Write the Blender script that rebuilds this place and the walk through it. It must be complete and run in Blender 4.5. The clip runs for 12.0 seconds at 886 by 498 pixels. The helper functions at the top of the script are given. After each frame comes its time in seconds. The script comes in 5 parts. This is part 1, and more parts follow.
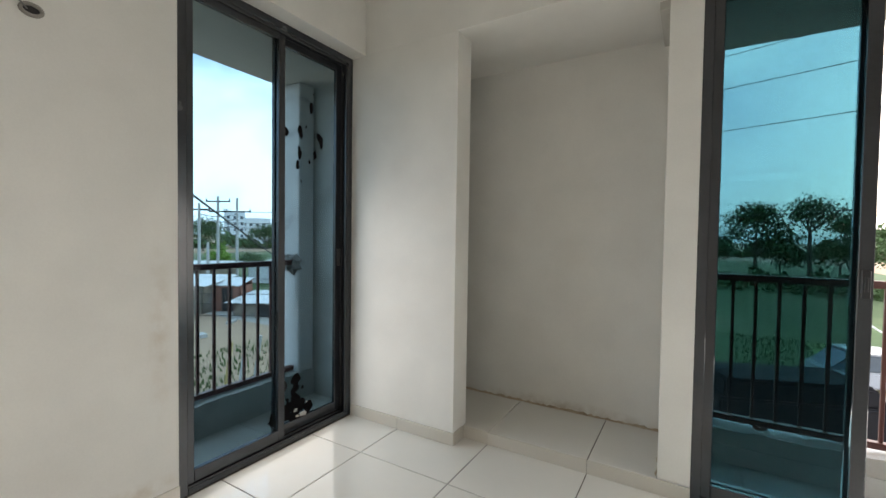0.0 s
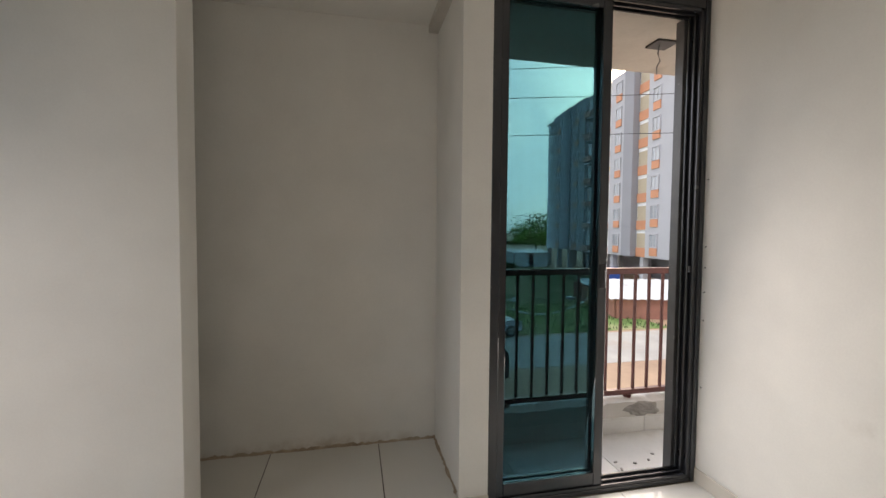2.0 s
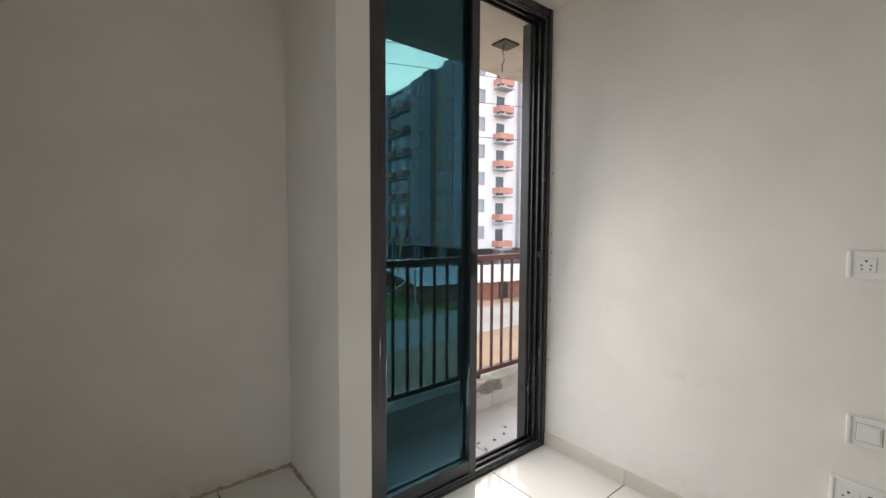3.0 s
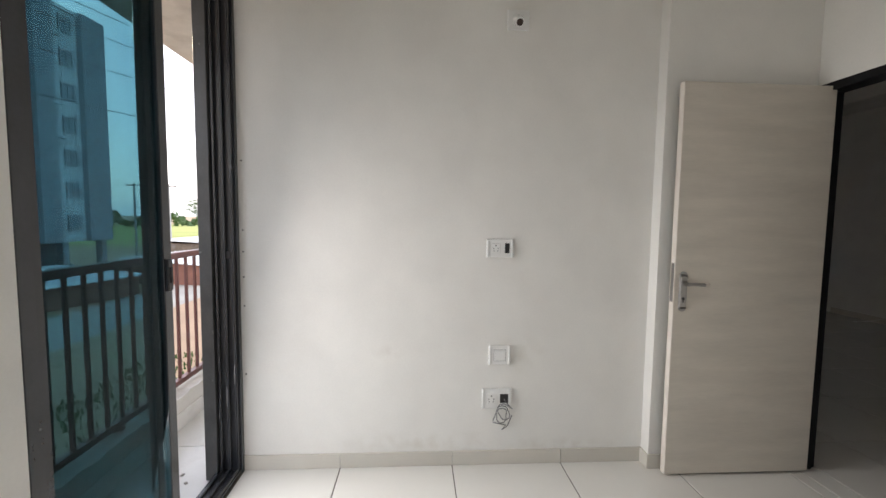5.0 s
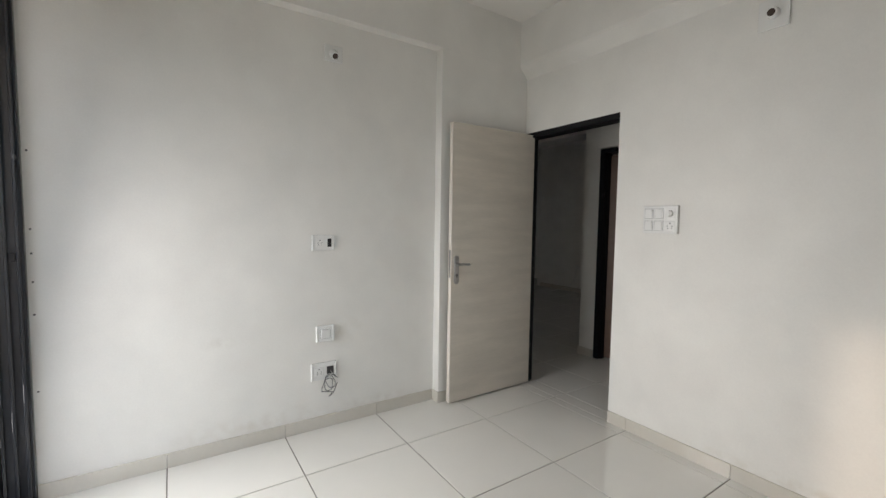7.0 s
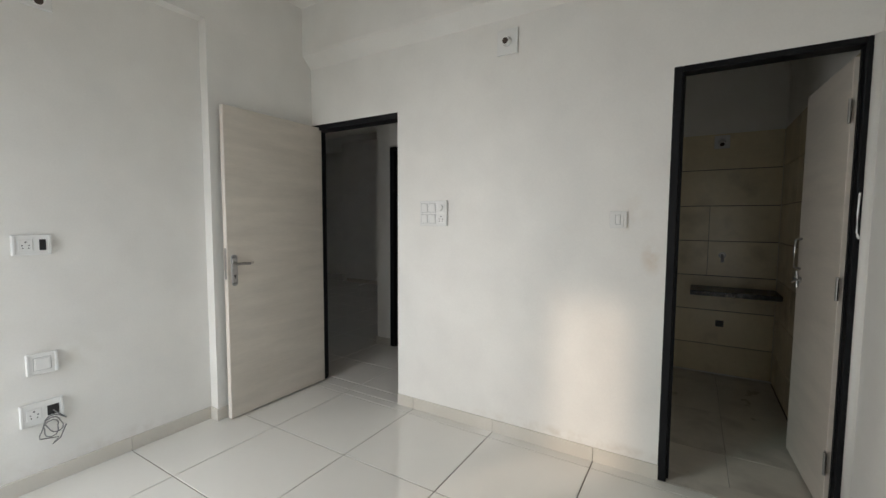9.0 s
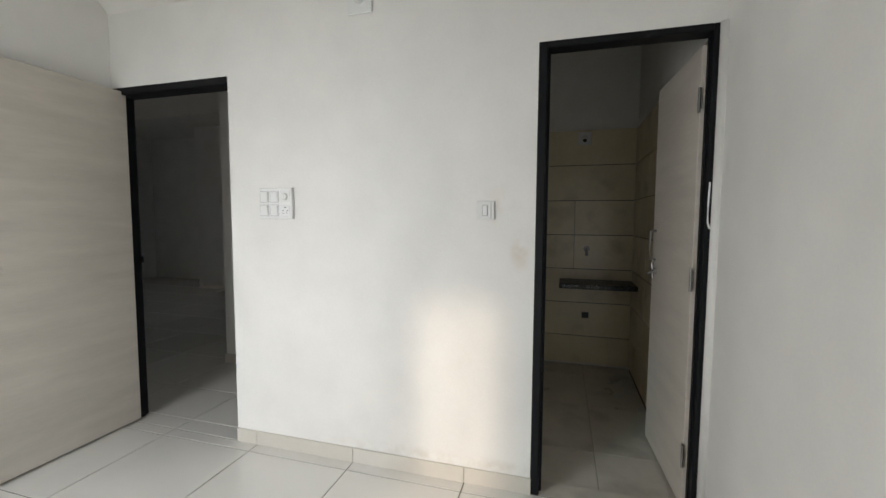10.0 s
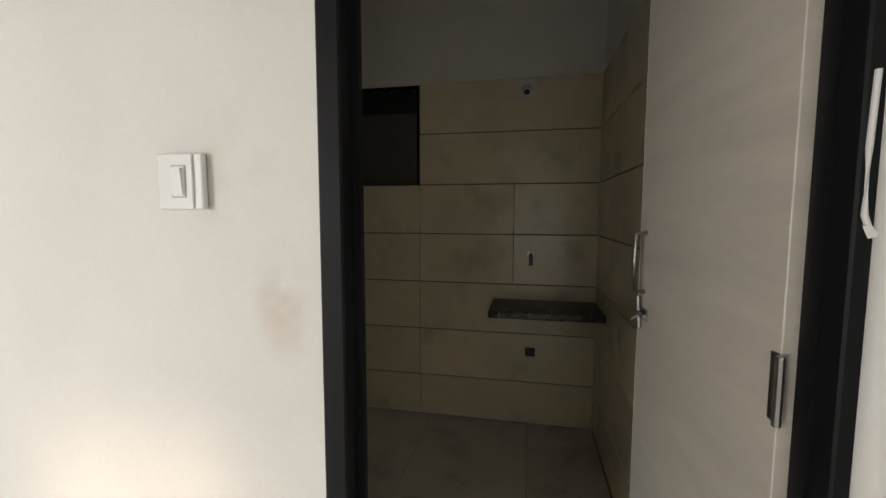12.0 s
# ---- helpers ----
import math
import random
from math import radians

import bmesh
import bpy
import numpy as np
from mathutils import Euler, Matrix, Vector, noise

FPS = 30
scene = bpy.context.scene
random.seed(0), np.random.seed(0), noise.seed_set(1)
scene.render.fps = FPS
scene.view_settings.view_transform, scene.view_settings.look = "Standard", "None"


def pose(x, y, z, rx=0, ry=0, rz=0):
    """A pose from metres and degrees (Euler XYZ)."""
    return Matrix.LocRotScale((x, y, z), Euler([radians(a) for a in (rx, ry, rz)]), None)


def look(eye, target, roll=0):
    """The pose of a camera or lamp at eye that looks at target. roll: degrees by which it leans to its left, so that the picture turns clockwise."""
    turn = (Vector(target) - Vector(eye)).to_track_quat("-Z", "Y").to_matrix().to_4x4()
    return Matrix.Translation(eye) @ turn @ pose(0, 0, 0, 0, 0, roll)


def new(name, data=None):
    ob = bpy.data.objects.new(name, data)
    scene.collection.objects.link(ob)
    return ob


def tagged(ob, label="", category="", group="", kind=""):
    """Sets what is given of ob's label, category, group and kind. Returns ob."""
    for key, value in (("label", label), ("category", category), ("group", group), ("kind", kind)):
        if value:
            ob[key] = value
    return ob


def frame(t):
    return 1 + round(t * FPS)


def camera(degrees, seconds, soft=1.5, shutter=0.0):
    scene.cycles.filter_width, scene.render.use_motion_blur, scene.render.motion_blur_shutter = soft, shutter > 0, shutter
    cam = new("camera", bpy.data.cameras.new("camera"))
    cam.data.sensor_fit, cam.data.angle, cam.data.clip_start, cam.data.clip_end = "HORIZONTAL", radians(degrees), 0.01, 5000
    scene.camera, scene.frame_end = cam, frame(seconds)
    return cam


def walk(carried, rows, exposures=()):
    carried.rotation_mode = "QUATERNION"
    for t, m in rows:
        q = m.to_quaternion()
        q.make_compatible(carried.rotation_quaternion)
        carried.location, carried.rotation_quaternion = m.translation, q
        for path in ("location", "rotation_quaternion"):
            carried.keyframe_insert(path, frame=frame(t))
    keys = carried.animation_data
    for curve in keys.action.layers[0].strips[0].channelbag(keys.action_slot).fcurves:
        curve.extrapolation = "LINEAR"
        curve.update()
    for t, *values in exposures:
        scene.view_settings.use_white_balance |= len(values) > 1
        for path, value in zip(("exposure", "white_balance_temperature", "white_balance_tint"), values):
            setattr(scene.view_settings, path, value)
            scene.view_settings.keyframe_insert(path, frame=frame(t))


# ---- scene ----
cam = camera(93.8, 12.0, soft=1.5)
PATH = [
    (0, (0.074, 0.18, 1.293), (-0.953, 1.896, 1.236), 0.8),
    (0.5, (-0.089, 0.293, 1.288), (-0.812, 2.157, 1.244), 0.8),
    (1, (-0.28, 0.41, 1.29), (-0.661, 2.373, 1.25), 0.7),
    (1.5, (-0.402, 0.535, 1.317), (-0.389, 2.534, 1.266), 0.3),
    (2, (-0.529, 0.683, 1.34), (-0.11, 2.636, 1.254), 0.5),
    (2.5, (-0.654, 0.834, 1.345), (0.199, 2.64, 1.244), 0.5),
    (3, (-0.733, 1.02, 1.317), (0.513, 2.58, 1.202), 0.3),
    (3.2, (-0.77, 1.096, 1.325), (0.627, 2.522, 1.201), 0.3),
    (4.8, (-0.874, 1.575, 1.332), (1.12, 1.626, 1.18), 0.8),
    (5, (-0.894, 1.63, 1.344), (1.097, 1.507, 1.195), 0.7),
    (5.5, (-0.987, 1.728, 1.379), (0.952, 1.262, 1.23), 0.8),
    (6, (-1.113, 1.864, 1.375), (0.738, 1.121, 1.229), 0.8),
    (6.5, (-1.218, 1.951, 1.353), (0.542, 1.011, 1.214), 0.8),
    (8.3, (-1.415, 2.013, 1.297), (-0.079, 0.53, 1.167), 0.6),
    (8.5, (-1.415, 1.982, 1.305), (-0.156, 0.433, 1.169), 0.5),
    (9, (-1.421, 1.859, 1.317), (-0.385, 0.154, 1.178), 0.3),
    (9.5, (-1.415, 1.674, 1.306), (-0.627, -0.159, 1.164), 0.4),
    (10, (-1.423, 1.448, 1.283), (-0.87, -0.469, 1.139), 0.3),
    (10.5, (-1.458, 1.13, 1.272), (-1.07, -0.826, 1.124), 0.2),
    (11, (-1.543, 0.777, 1.253), (-1.243, -1.195, 1.104), 0.2),
    (11.5, (-1.593, 0.423, 1.271), (-1.291, -1.548, 1.111), 0.6),
    (12, (-1.606, 0.113, 1.276), (-1.206, -1.838, 1.104), 0.1),
]
EXPOSURES = [(0.0, 1.88, 6900, 12), (0.6, 1.74, 7900, 19), (1.0, 1.68, 9000, 28), (1.5, 1.58, 8900, 25), (2.0, 1.36, 7400, 18), (2.5, 1.33, 7200, 17), (3.2, 1.37, 7050, 16),
             (5.0, 1.55, 6850, 16), (6.6, 1.54, 6750, 14), (7.6, 1.54, 6650, 13), (8.5, 1.55, 6600, 12), (9.5, 1.84, 6550, 12), (10.5, 2.0, 6400, 12), (11.1, 1.80, 6450, 12), (11.5, 1.84, 6650, 12), (12.0, 2.22, 6950, 14)]
walk(cam, [(t, look(eye, target, roll)) for t, eye, target, roll in PATH], EXPOSURES)

# ---- sky and sun ----
SUN_AZ, SUN_EL = 31.9, 19.8
world = bpy.data.worlds.new("sky")
scene.world = world
world.use_nodes = True
wn, wl = world.node_tree.nodes, world.node_tree.links
wn.clear()
sky = wn.new("ShaderNodeTexSky")
sky.sky_type = 'NISHITA'
sky.sun_disc = False
sky.sun_elevation, sky.sun_rotation = radians(SUN_EL), radians(SUN_AZ)
sky.air_density, sky.dust_density, sky.ozone_density = 1.0, 3.0, 1.0
cloud = wn.new("ShaderNodeTexNoise")
cloud.inputs["Scale"].default_value = 3.2
cloud.inputs["Detail"].default_value = 7
cloud.inputs["Distortion"].default_value = 0.6
ramp = wn.new("ShaderNodeValToRGB")
ramp.color_ramp.elements[0].position, ramp.color_ramp.elements[1].position = 0.40, 0.66
ramp.color_ramp.elements[0].color = (0.0, 0.0, 0.0, 1)
ramp.color_ramp.elements[1].color = (0.75, 0.75, 0.75, 1)
haze = wn.new("ShaderNodeMix")
haze.data_type = 'RGBA'
haze.inputs["Factor"].default_value = 0.72
haze.inputs[7].default_value = (3.9, 5.0, 6.6, 1)
mixs = wn.new("ShaderNodeMix")
mixs.data_type = 'RGBA'
mixs.inputs[7].default_value = (9.2, 9.4, 9.4, 1)
bg = wn.new("ShaderNodeBackground")
bg.inputs["Strength"].default_value = 0.15
wout = wn.new("ShaderNodeOutputWorld")
wl.new(cloud.outputs["Fac"], ramp.inputs["Fac"])
wl.new(ramp.outputs["Color"], mixs.inputs["Factor"])
wl.new(sky.outputs["Color"], haze.inputs[6])
wl.new(haze.outputs[2], mixs.inputs[6])
wl.new(mixs.outputs[2], bg.inputs["Color"])
wl.new(bg.outputs["Background"], wout.inputs["Surface"])

sun = new("sun", bpy.data.lights.new("sun", 'SUN'))
sun.data.energy, sun.data.angle, sun.data.color = 0.36, radians(2.8), (1.0, 0.82, 0.65)
az, el = radians(SUN_AZ), radians(SUN_EL)
sun_way = Vector((math.sin(az) * math.cos(el), math.cos(az) * math.cos(el), math.sin(el)))
sun.matrix_world = look(sun_way * 60, (0, 0, 0))


def window_light(name, at, target, width, height, watts, colour, spread=180):
    """The sky's light through a balcony door, as an area lamp in its opening."""
    lamp = new(name, bpy.data.lights.new(name, 'AREA'))
    lamp.data.shape, lamp.data.size, lamp.data.size_y = 'RECTANGLE', width, height
    lamp.data.energy, lamp.data.color, lamp.data.spread = watts, colour, radians(spread)
    lamp.matrix_world = look(at, target)


window_light("north_door_sky", (0.50, 2.52, 0.85), (0.38, 0, 0.35), 0.75, 1.5, 4.3, (0.98, 0.975, 0.96))
window_light("north_door_glare", (0.95, 2.50, 1.15), (-0.50, -0.45, 0.15), 0.5, 1.8, 3.0, (0.95, 0.97, 0.98), 95)
window_light("west_door_sky", (-2.0, 1.78, 0.80), (0, 1.78, 0.74), 0.9, 1.5, 1.8, (1.0, 0.975, 0.95))

# ---- materials ----
def material(name, base, rough=0.6, metal=0.0, spread=0.06, scale=3.0, fine=60.0, bump=0.1, dist=0.002,
             stain=None, stain_at=0.62, stain_scale=1.3, stretch=(1, 1, 1), coat=0.0, rand=0.0, specular=0.5, rough_var=0.08, spots=()):
    """A surface with colour variation at two scales, uneven gloss, fine relief and, if given, stains."""
    m = bpy.data.materials.new(name)
    m.use_nodes = True
    n, l = m.node_tree.nodes, m.node_tree.links
    p = n["Principled BSDF"]
    co, mp, info = n.new("ShaderNodeTexCoord"), n.new("ShaderNodeMapping"), n.new("ShaderNodeObjectInfo")
    mp.inputs["Scale"].default_value = stretch
    l.new(co.outputs["Object"], mp.inputs["Vector"])
    shift = n.new("ShaderNodeVectorMath")
    shift.operation = 'SCALE'
    shift.inputs[0].default_value = (17, 11, 23)
    l.new(info.outputs["Random"], shift.inputs["Scale"])
    l.new(shift.outputs["Vector"], mp.inputs["Location"])
    big, small = n.new("ShaderNodeTexNoise"), n.new("ShaderNodeTexNoise")
    big.inputs["Scale"].default_value, big.inputs["Detail"].default_value = scale, 5
    small.inputs["Scale"].default_value, small.inputs["Detail"].default_value = fine, 3
    for t in (big, small):
        l.new(mp.outputs["Vector"], t.inputs["Vector"])
    add = n.new("ShaderNodeMath")
    add.operation = 'MULTIPLY_ADD'
    add.inputs[1].default_value = 0.35
    l.new(small.outputs["Fac"], add.inputs[0])
    l.new(big.outputs["Fac"], add.inputs[2])
    rng = n.new("ShaderNodeMapRange")
    rng.inputs["From Min"].default_value, rng.inputs["From Max"].default_value = 0.4, 0.95
    rng.inputs["To Min"].default_value, rng.inputs["To Max"].default_value = 1 - spread, 1 + spread
    l.new(add.outputs[0], rng.inputs["Value"])
    value = rng.outputs[0]
    if rand:
        rr = n.new("ShaderNodeMapRange")
        rr.inputs["To Min"].default_value, rr.inputs["To Max"].default_value = 1 - rand, 1 + rand
        l.new(info.outputs["Random"], rr.inputs["Value"])
        mul = n.new("ShaderNodeMath")
        mul.operation = 'MULTIPLY'
        l.new(value, mul.inputs[0])
        l.new(rr.outputs[0], mul.inputs[1])
        value = mul.outputs[0]
    tint = n.new("ShaderNodeVectorMath")
    tint.operation = 'SCALE'
    tint.inputs[0].default_value = base
    l.new(value, tint.inputs["Scale"])
    colour = tint.outputs["Vector"]
    if stain:
        spot = n.new("ShaderNodeTexNoise")
        spot.inputs["Scale"].default_value, spot.inputs["Detail"].default_value = stain_scale, 8
        l.new(mp.outputs["Vector"], spot.inputs["Vector"])
        cut = n.new("ShaderNodeMapRange")
        cut.inputs["From Min"].default_value, cut.inputs["From Max"].default_value = stain_at, stain_at + 0.18
        cut.inputs["To Max"].default_value = 0.6
        l.new(spot.outputs["Fac"], cut.inputs["Value"])
        mx = n.new("ShaderNodeMix")
        mx.data_type = 'RGBA'
        mx.inputs[7].default_value = (*stain, 1)
        l.new(cut.outputs[0], mx.inputs["Factor"])
        l.new(colour, mx.inputs[6])
        colour = mx.outputs[2]
    for place, size, hue, most in spots:
        off, far, fade, ragged, join = (n.new("ShaderNodeVectorMath"), n.new("ShaderNodeVectorMath"), n.new("ShaderNodeMapRange"),
                                        n.new("ShaderNodeMath"), n.new("ShaderNodeMix"))
        off.operation, far.operation, ragged.operation, join.data_type = 'SUBTRACT', 'LENGTH', 'MULTIPLY', 'RGBA'
        l.new(co.outputs["Object"], off.inputs[0])
        off.inputs[1].default_value = place
        flat = n.new("ShaderNodeVectorMath")
        flat.operation = 'DIVIDE'
        flat.inputs[1].default_value = size
        l.new(off.outputs["Vector"], flat.inputs[0])
        l.new(flat.outputs["Vector"], far.inputs[0])
        fade.inputs["From Min"].default_value, fade.inputs["From Max"].default_value = 1.0, 0.1
        fade.inputs["To Max"].default_value = most
        l.new(far.outputs["Value"], fade.inputs["Value"])
        ragged_noise = n.new("ShaderNodeTexNoise")
        ragged_noise.inputs["Scale"].default_value, ragged_noise.inputs["Detail"].default_value = 14, 6
        sharp = n.new("ShaderNodeMapRange")
        sharp.inputs["From Min"].default_value, sharp.inputs["From Max"].default_value = 0.40, 0.66
        l.new(co.outputs["Object"], ragged_noise.inputs["Vector"])
        l.new(ragged_noise.outputs["Fac"], sharp.inputs["Value"])
        l.new(fade.outputs[0], ragged.inputs[0])
        l.new(sharp.outputs[0], ragged.inputs[1])
        l.new(ragged.outputs[0], join.inputs["Factor"])
        l.new(colour, join.inputs[6])
        join.inputs[7].default_value = (*hue, 1)
        colour = join.outputs[2]
    l.new(colour, p.inputs["Base Color"])
    rv = n.new("ShaderNodeMapRange")
    rv.inputs["To Min"].default_value, rv.inputs["To Max"].default_value = max(0.02, rough - rough_var), min(1, rough + rough_var)
    l.new(big.outputs["Fac"], rv.inputs["Value"])
    l.new(rv.outputs[0], p.inputs["Roughness"])
    p.inputs["Metallic"].default_value = metal
    p.inputs["Coat Weight"].default_value = coat
    p.inputs["Specular IOR Level"].default_value = specular
    if bump:
        b = n.new("ShaderNodeBump")
        b.inputs["Strength"].default_value, b.inputs["Distance"].default_value = bump, dist
        l.new(add.outputs[0], b.inputs["Height"])
        l.new(b.outputs["Normal"], p.inputs["Normal"])
    return m


def clear_material(name, tint):
    """The unmirrored faces of a tinted pane."""
    m = bpy.data.materials.new(name)
    m.use_nodes = True
    n, l = m.node_tree.nodes, m.node_tree.links
    n.clear()
    out, tr = n.new("ShaderNodeOutputMaterial"), n.new("ShaderNodeBsdfTransparent")
    tr.inputs["Color"].default_value = (*[c ** 0.5 for c in tint], 1)
    l.new(tr.outputs[0], out.inputs["Surface"])
    return m


def glass_material(name, tint, gloss=1.0):
    """Thin tinted pane: clear body, mirror by Fresnel."""
    m = bpy.data.materials.new(name)
    m.use_nodes = True
    n, l = m.node_tree.nodes, m.node_tree.links
    n.clear()
    out, mix = n.new("ShaderNodeOutputMaterial"), n.new("ShaderNodeMixShader")
    tr, gl, lw = n.new("ShaderNodeBsdfTransparent"), n.new("ShaderNodeBsdfGlossy"), n.new("ShaderNodeLayerWeight")
    tr.inputs["Color"].default_value = (*[c ** 0.5 for c in tint], 1)
    gl.inputs["Roughness"].default_value = 0.0
    gl.inputs["Color"].default_value = (0.85 * gloss, 0.95 * gloss, gloss, 1)
    lw.inputs["Blend"].default_value = 0.5
    power, scale_up = n.new("ShaderNodeMath"), n.new("ShaderNodeMath")
    power.operation, scale_up.operation = 'POWER', 'MULTIPLY_ADD'
    power.inputs[1].default_value = 4.0
    scale_up.inputs[1].default_value, scale_up.inputs[2].default_value = 0.25, 0.008
    l.new(lw.outputs["Facing"], power.inputs[0])
    l.new(power.outputs[0], scale_up.inputs[0])
    l.new(scale_up.outputs[0], mix.inputs["Fac"])
    l.new(tr.outputs[0], mix.inputs[1])
    l.new(gl.outputs[0], mix.inputs[2])
    l.new(mix.outputs[0], out.inputs["Surface"])
    return m


PAINT = material("wall_paint", (0.80, 0.785, 0.745), 0.62, spread=0.055, scale=3.4, fine=120, bump=0.2, dist=0.0012,
                 stain=(0.72, 0.68, 0.61), stain_at=0.62, stain_scale=0.9, spots=(
                     ((-1.24, -0.45, 1.14), (0.06, 0.2, 0.11), (0.58, 0.46, 0.32), 0.5),
                     ((-1.15, -0.45, 1.35), (0.1, 0.2, 0.12), (0.64, 0.54, 0.42), 0.3),
                     ((1.275, 1.78, 0.63), (0.2, 0.10, 0.05), (0.54, 0.50, 0.44), 0.35),
                     ((1.275, 1.10, 0.62), (0.2, 0.2, 0.12), (0.62, 0.58, 0.50), 0.4),
                     ((1.275, 1.6, 0.12), (0.2, 0.6, 0.08), (0.56, 0.50, 0.41), 0.3),
                     ((1.275, 0.85, 0.10), (0.2, 0.35, 0.05), (0.50, 0.44, 0.36), 0.35),
                     ((-0.7, 3.13, 0.06), (0.85, 0.2, 0.10), (0.40, 0.32, 0.22), 0.8),
                     ((-2.015, 1.14, 0.85), (0.2, 0.06, 0.5), (0.60, 0.52, 0.42), 0.5),
                     ((-2.015, 0.98, 0.12), (0.2, 0.3, 0.06), (0.55, 0.46, 0.34), 0.6),
                     ((-0.9, -0.45, 0.10), (0.8, 0.2, 0.05), (0.55, 0.49, 0.40), 0.5)))
CEIL = material("ceiling_paint", (0.82, 0.80, 0.76), 0.8, spread=0.02, scale=0.8, fine=120, bump=0.08)
TILE = material("vitrified_tile", (0.75, 0.735, 0.69), 0.04, spread=0.02, scale=4, fine=35, bump=0.0, rand=0.02, rough_var=0.015, specular=0.85)
GROUT = material("grout", (0.12, 0.105, 0.085), 0.9, spread=0.15, scale=9, fine=120, bump=0.2)
SKIRT = material("skirting_tile", (0.63, 0.595, 0.53), 0.09, spread=0.04, scale=5, fine=60, bump=0.02, rand=0.04)
ALU = material("powder_coated_aluminium", (0.027, 0.030, 0.036), 0.24, spread=0.18, scale=6, fine=90, bump=0.05,
               stain=(0.10, 0.10, 0.10), stain_at=0.70, stain_scale=9, specular=0.7)
GRANITE = material("black_granite", (0.014, 0.014, 0.016), 0.26, spread=0.25, scale=40, fine=320, bump=0.03,
                   stain=(0.5, 0.49, 0.46), stain_at=0.76, stain_scale=14)
BLACKPLATE = material("black_painted_plate", (0.075, 0.076, 0.078), 0.34, spread=0.25, scale=9, fine=90, bump=0.25,
                      stain=(0.60, 0.59, 0.56), stain_at=0.69, stain_scale=34)
FRAME = material("black_door_frame", (0.007, 0.0075, 0.009), 0.5, spread=0.25, scale=14, fine=160, bump=0.06,
                 stain=(0.07, 0.07, 0.07), stain_at=0.70, stain_scale=12, specular=0.2)
LAMINATE = material("oak_laminate", (0.64, 0.585, 0.51), 0.42, spread=0.10, scale=2.2, fine=22, bump=0.03, stretch=(1, 0.5, 7))
EDGE = material("door_edge_band", (0.74, 0.68, 0.61), 0.5, spread=0.05, scale=5, fine=40, bump=0.03)
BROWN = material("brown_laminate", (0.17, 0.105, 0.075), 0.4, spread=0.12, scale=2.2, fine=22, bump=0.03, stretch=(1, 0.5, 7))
STEEL = material("brushed_steel", (0.36, 0.35, 0.34), 0.33, 1.0, spread=0.1, scale=30, fine=200, bump=0.04)
PLASTIC = material("white_plastic", (0.80, 0.80, 0.78), 0.25, spread=0.015, scale=8, fine=90, bump=0.0)
# Grey for plate and switch gaps: their shadow lines put into the colour.
SHADOW_GREY = material("grey_plastic", (0.40, 0.40, 0.395), 0.3, spread=0.03, scale=8, fine=90, bump=0.0)
DARKPL = material("dark_plastic", (0.02, 0.02, 0.022), 0.3, spread=0.1, scale=8, fine=90, bump=0.0)
WIRE = material("grey_cable", (0.20, 0.20, 0.20), 0.5, spread=0.1, scale=20, fine=90, bump=0.0)
RAIL = material("brown_rail_paint", (0.13, 0.045, 0.038), 0.42, spread=0.2, scale=9, fine=130, bump=0.08,
                stain=(0.25, 0.16, 0.13), stain_at=0.66, stain_scale=14)
PLASTER = material("weathered_plaster", (0.60, 0.575, 0.53), 0.85, spread=0.10, scale=4, fine=70, bump=0.35, dist=0.004,
                   stain=(0.34, 0.32, 0.29), stain_at=0.54, stain_scale=3.2)
# West balcony plaster: real blotches, with the balcony's shade mixed into the base grey.
SHADED_STAINED = material("stained_grey_plaster", (0.48, 0.48, 0.44), 0.9, spread=0.16, scale=3, fine=50, bump=0.3, dist=0.004,
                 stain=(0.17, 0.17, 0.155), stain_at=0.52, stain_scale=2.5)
PEELING = material("peeling_white_plaster", (0.74, 0.73, 0.70), 0.9, spread=0.1, scale=4, fine=60, bump=0.5, dist=0.006,
                   stain=(0.12, 0.12, 0.11), stain_at=0.60, stain_scale=7)
CEMENT = material("bare_cement", (0.30, 0.285, 0.26), 0.95, spread=0.25, scale=12, fine=90, bump=0.7, dist=0.008)
BALCTILE = material("balcony_tile", (0.66, 0.65, 0.62), 0.2, spread=0.06, scale=5, fine=60, bump=0.03, rand=0.05,
                    stain=(0.45, 0.42, 0.38), stain_at=0.6, stain_scale=5)
BATHTILE = material("beige_wall_tile", (0.76, 0.67, 0.49), 0.2, spread=0.09, scale=3.5, fine=30, bump=0.02, rand=0.05,
                    stain=(0.47, 0.41, 0.29), stain_at=0.55, stain_scale=4)
BATHFLOOR = material("marble_look_floor_tile", (0.62, 0.58, 0.51), 0.3, spread=0.1, scale=3, fine=30, bump=0.02, rand=0.03,
                     stain=(0.36, 0.33, 0.29), stain_at=0.52, stain_scale=4)
TINT_N, TINT_W = (0.20, 0.345, 0.385), (0.215, 0.34, 0.415)
GLASS, GLASS_W = glass_material("tinted_glass", TINT_N), glass_material("light_tinted_glass", TINT_W)
GLASS_CLEAR, GLASS_W_CLEAR = clear_material("tinted_glass_body", TINT_N), clear_material("light_tinted_glass_body", TINT_W)
RUST = material("rusty_socket", (0.05, 0.032, 0.026), 0.7, spread=0.3, scale=40, fine=200, bump=0.2)


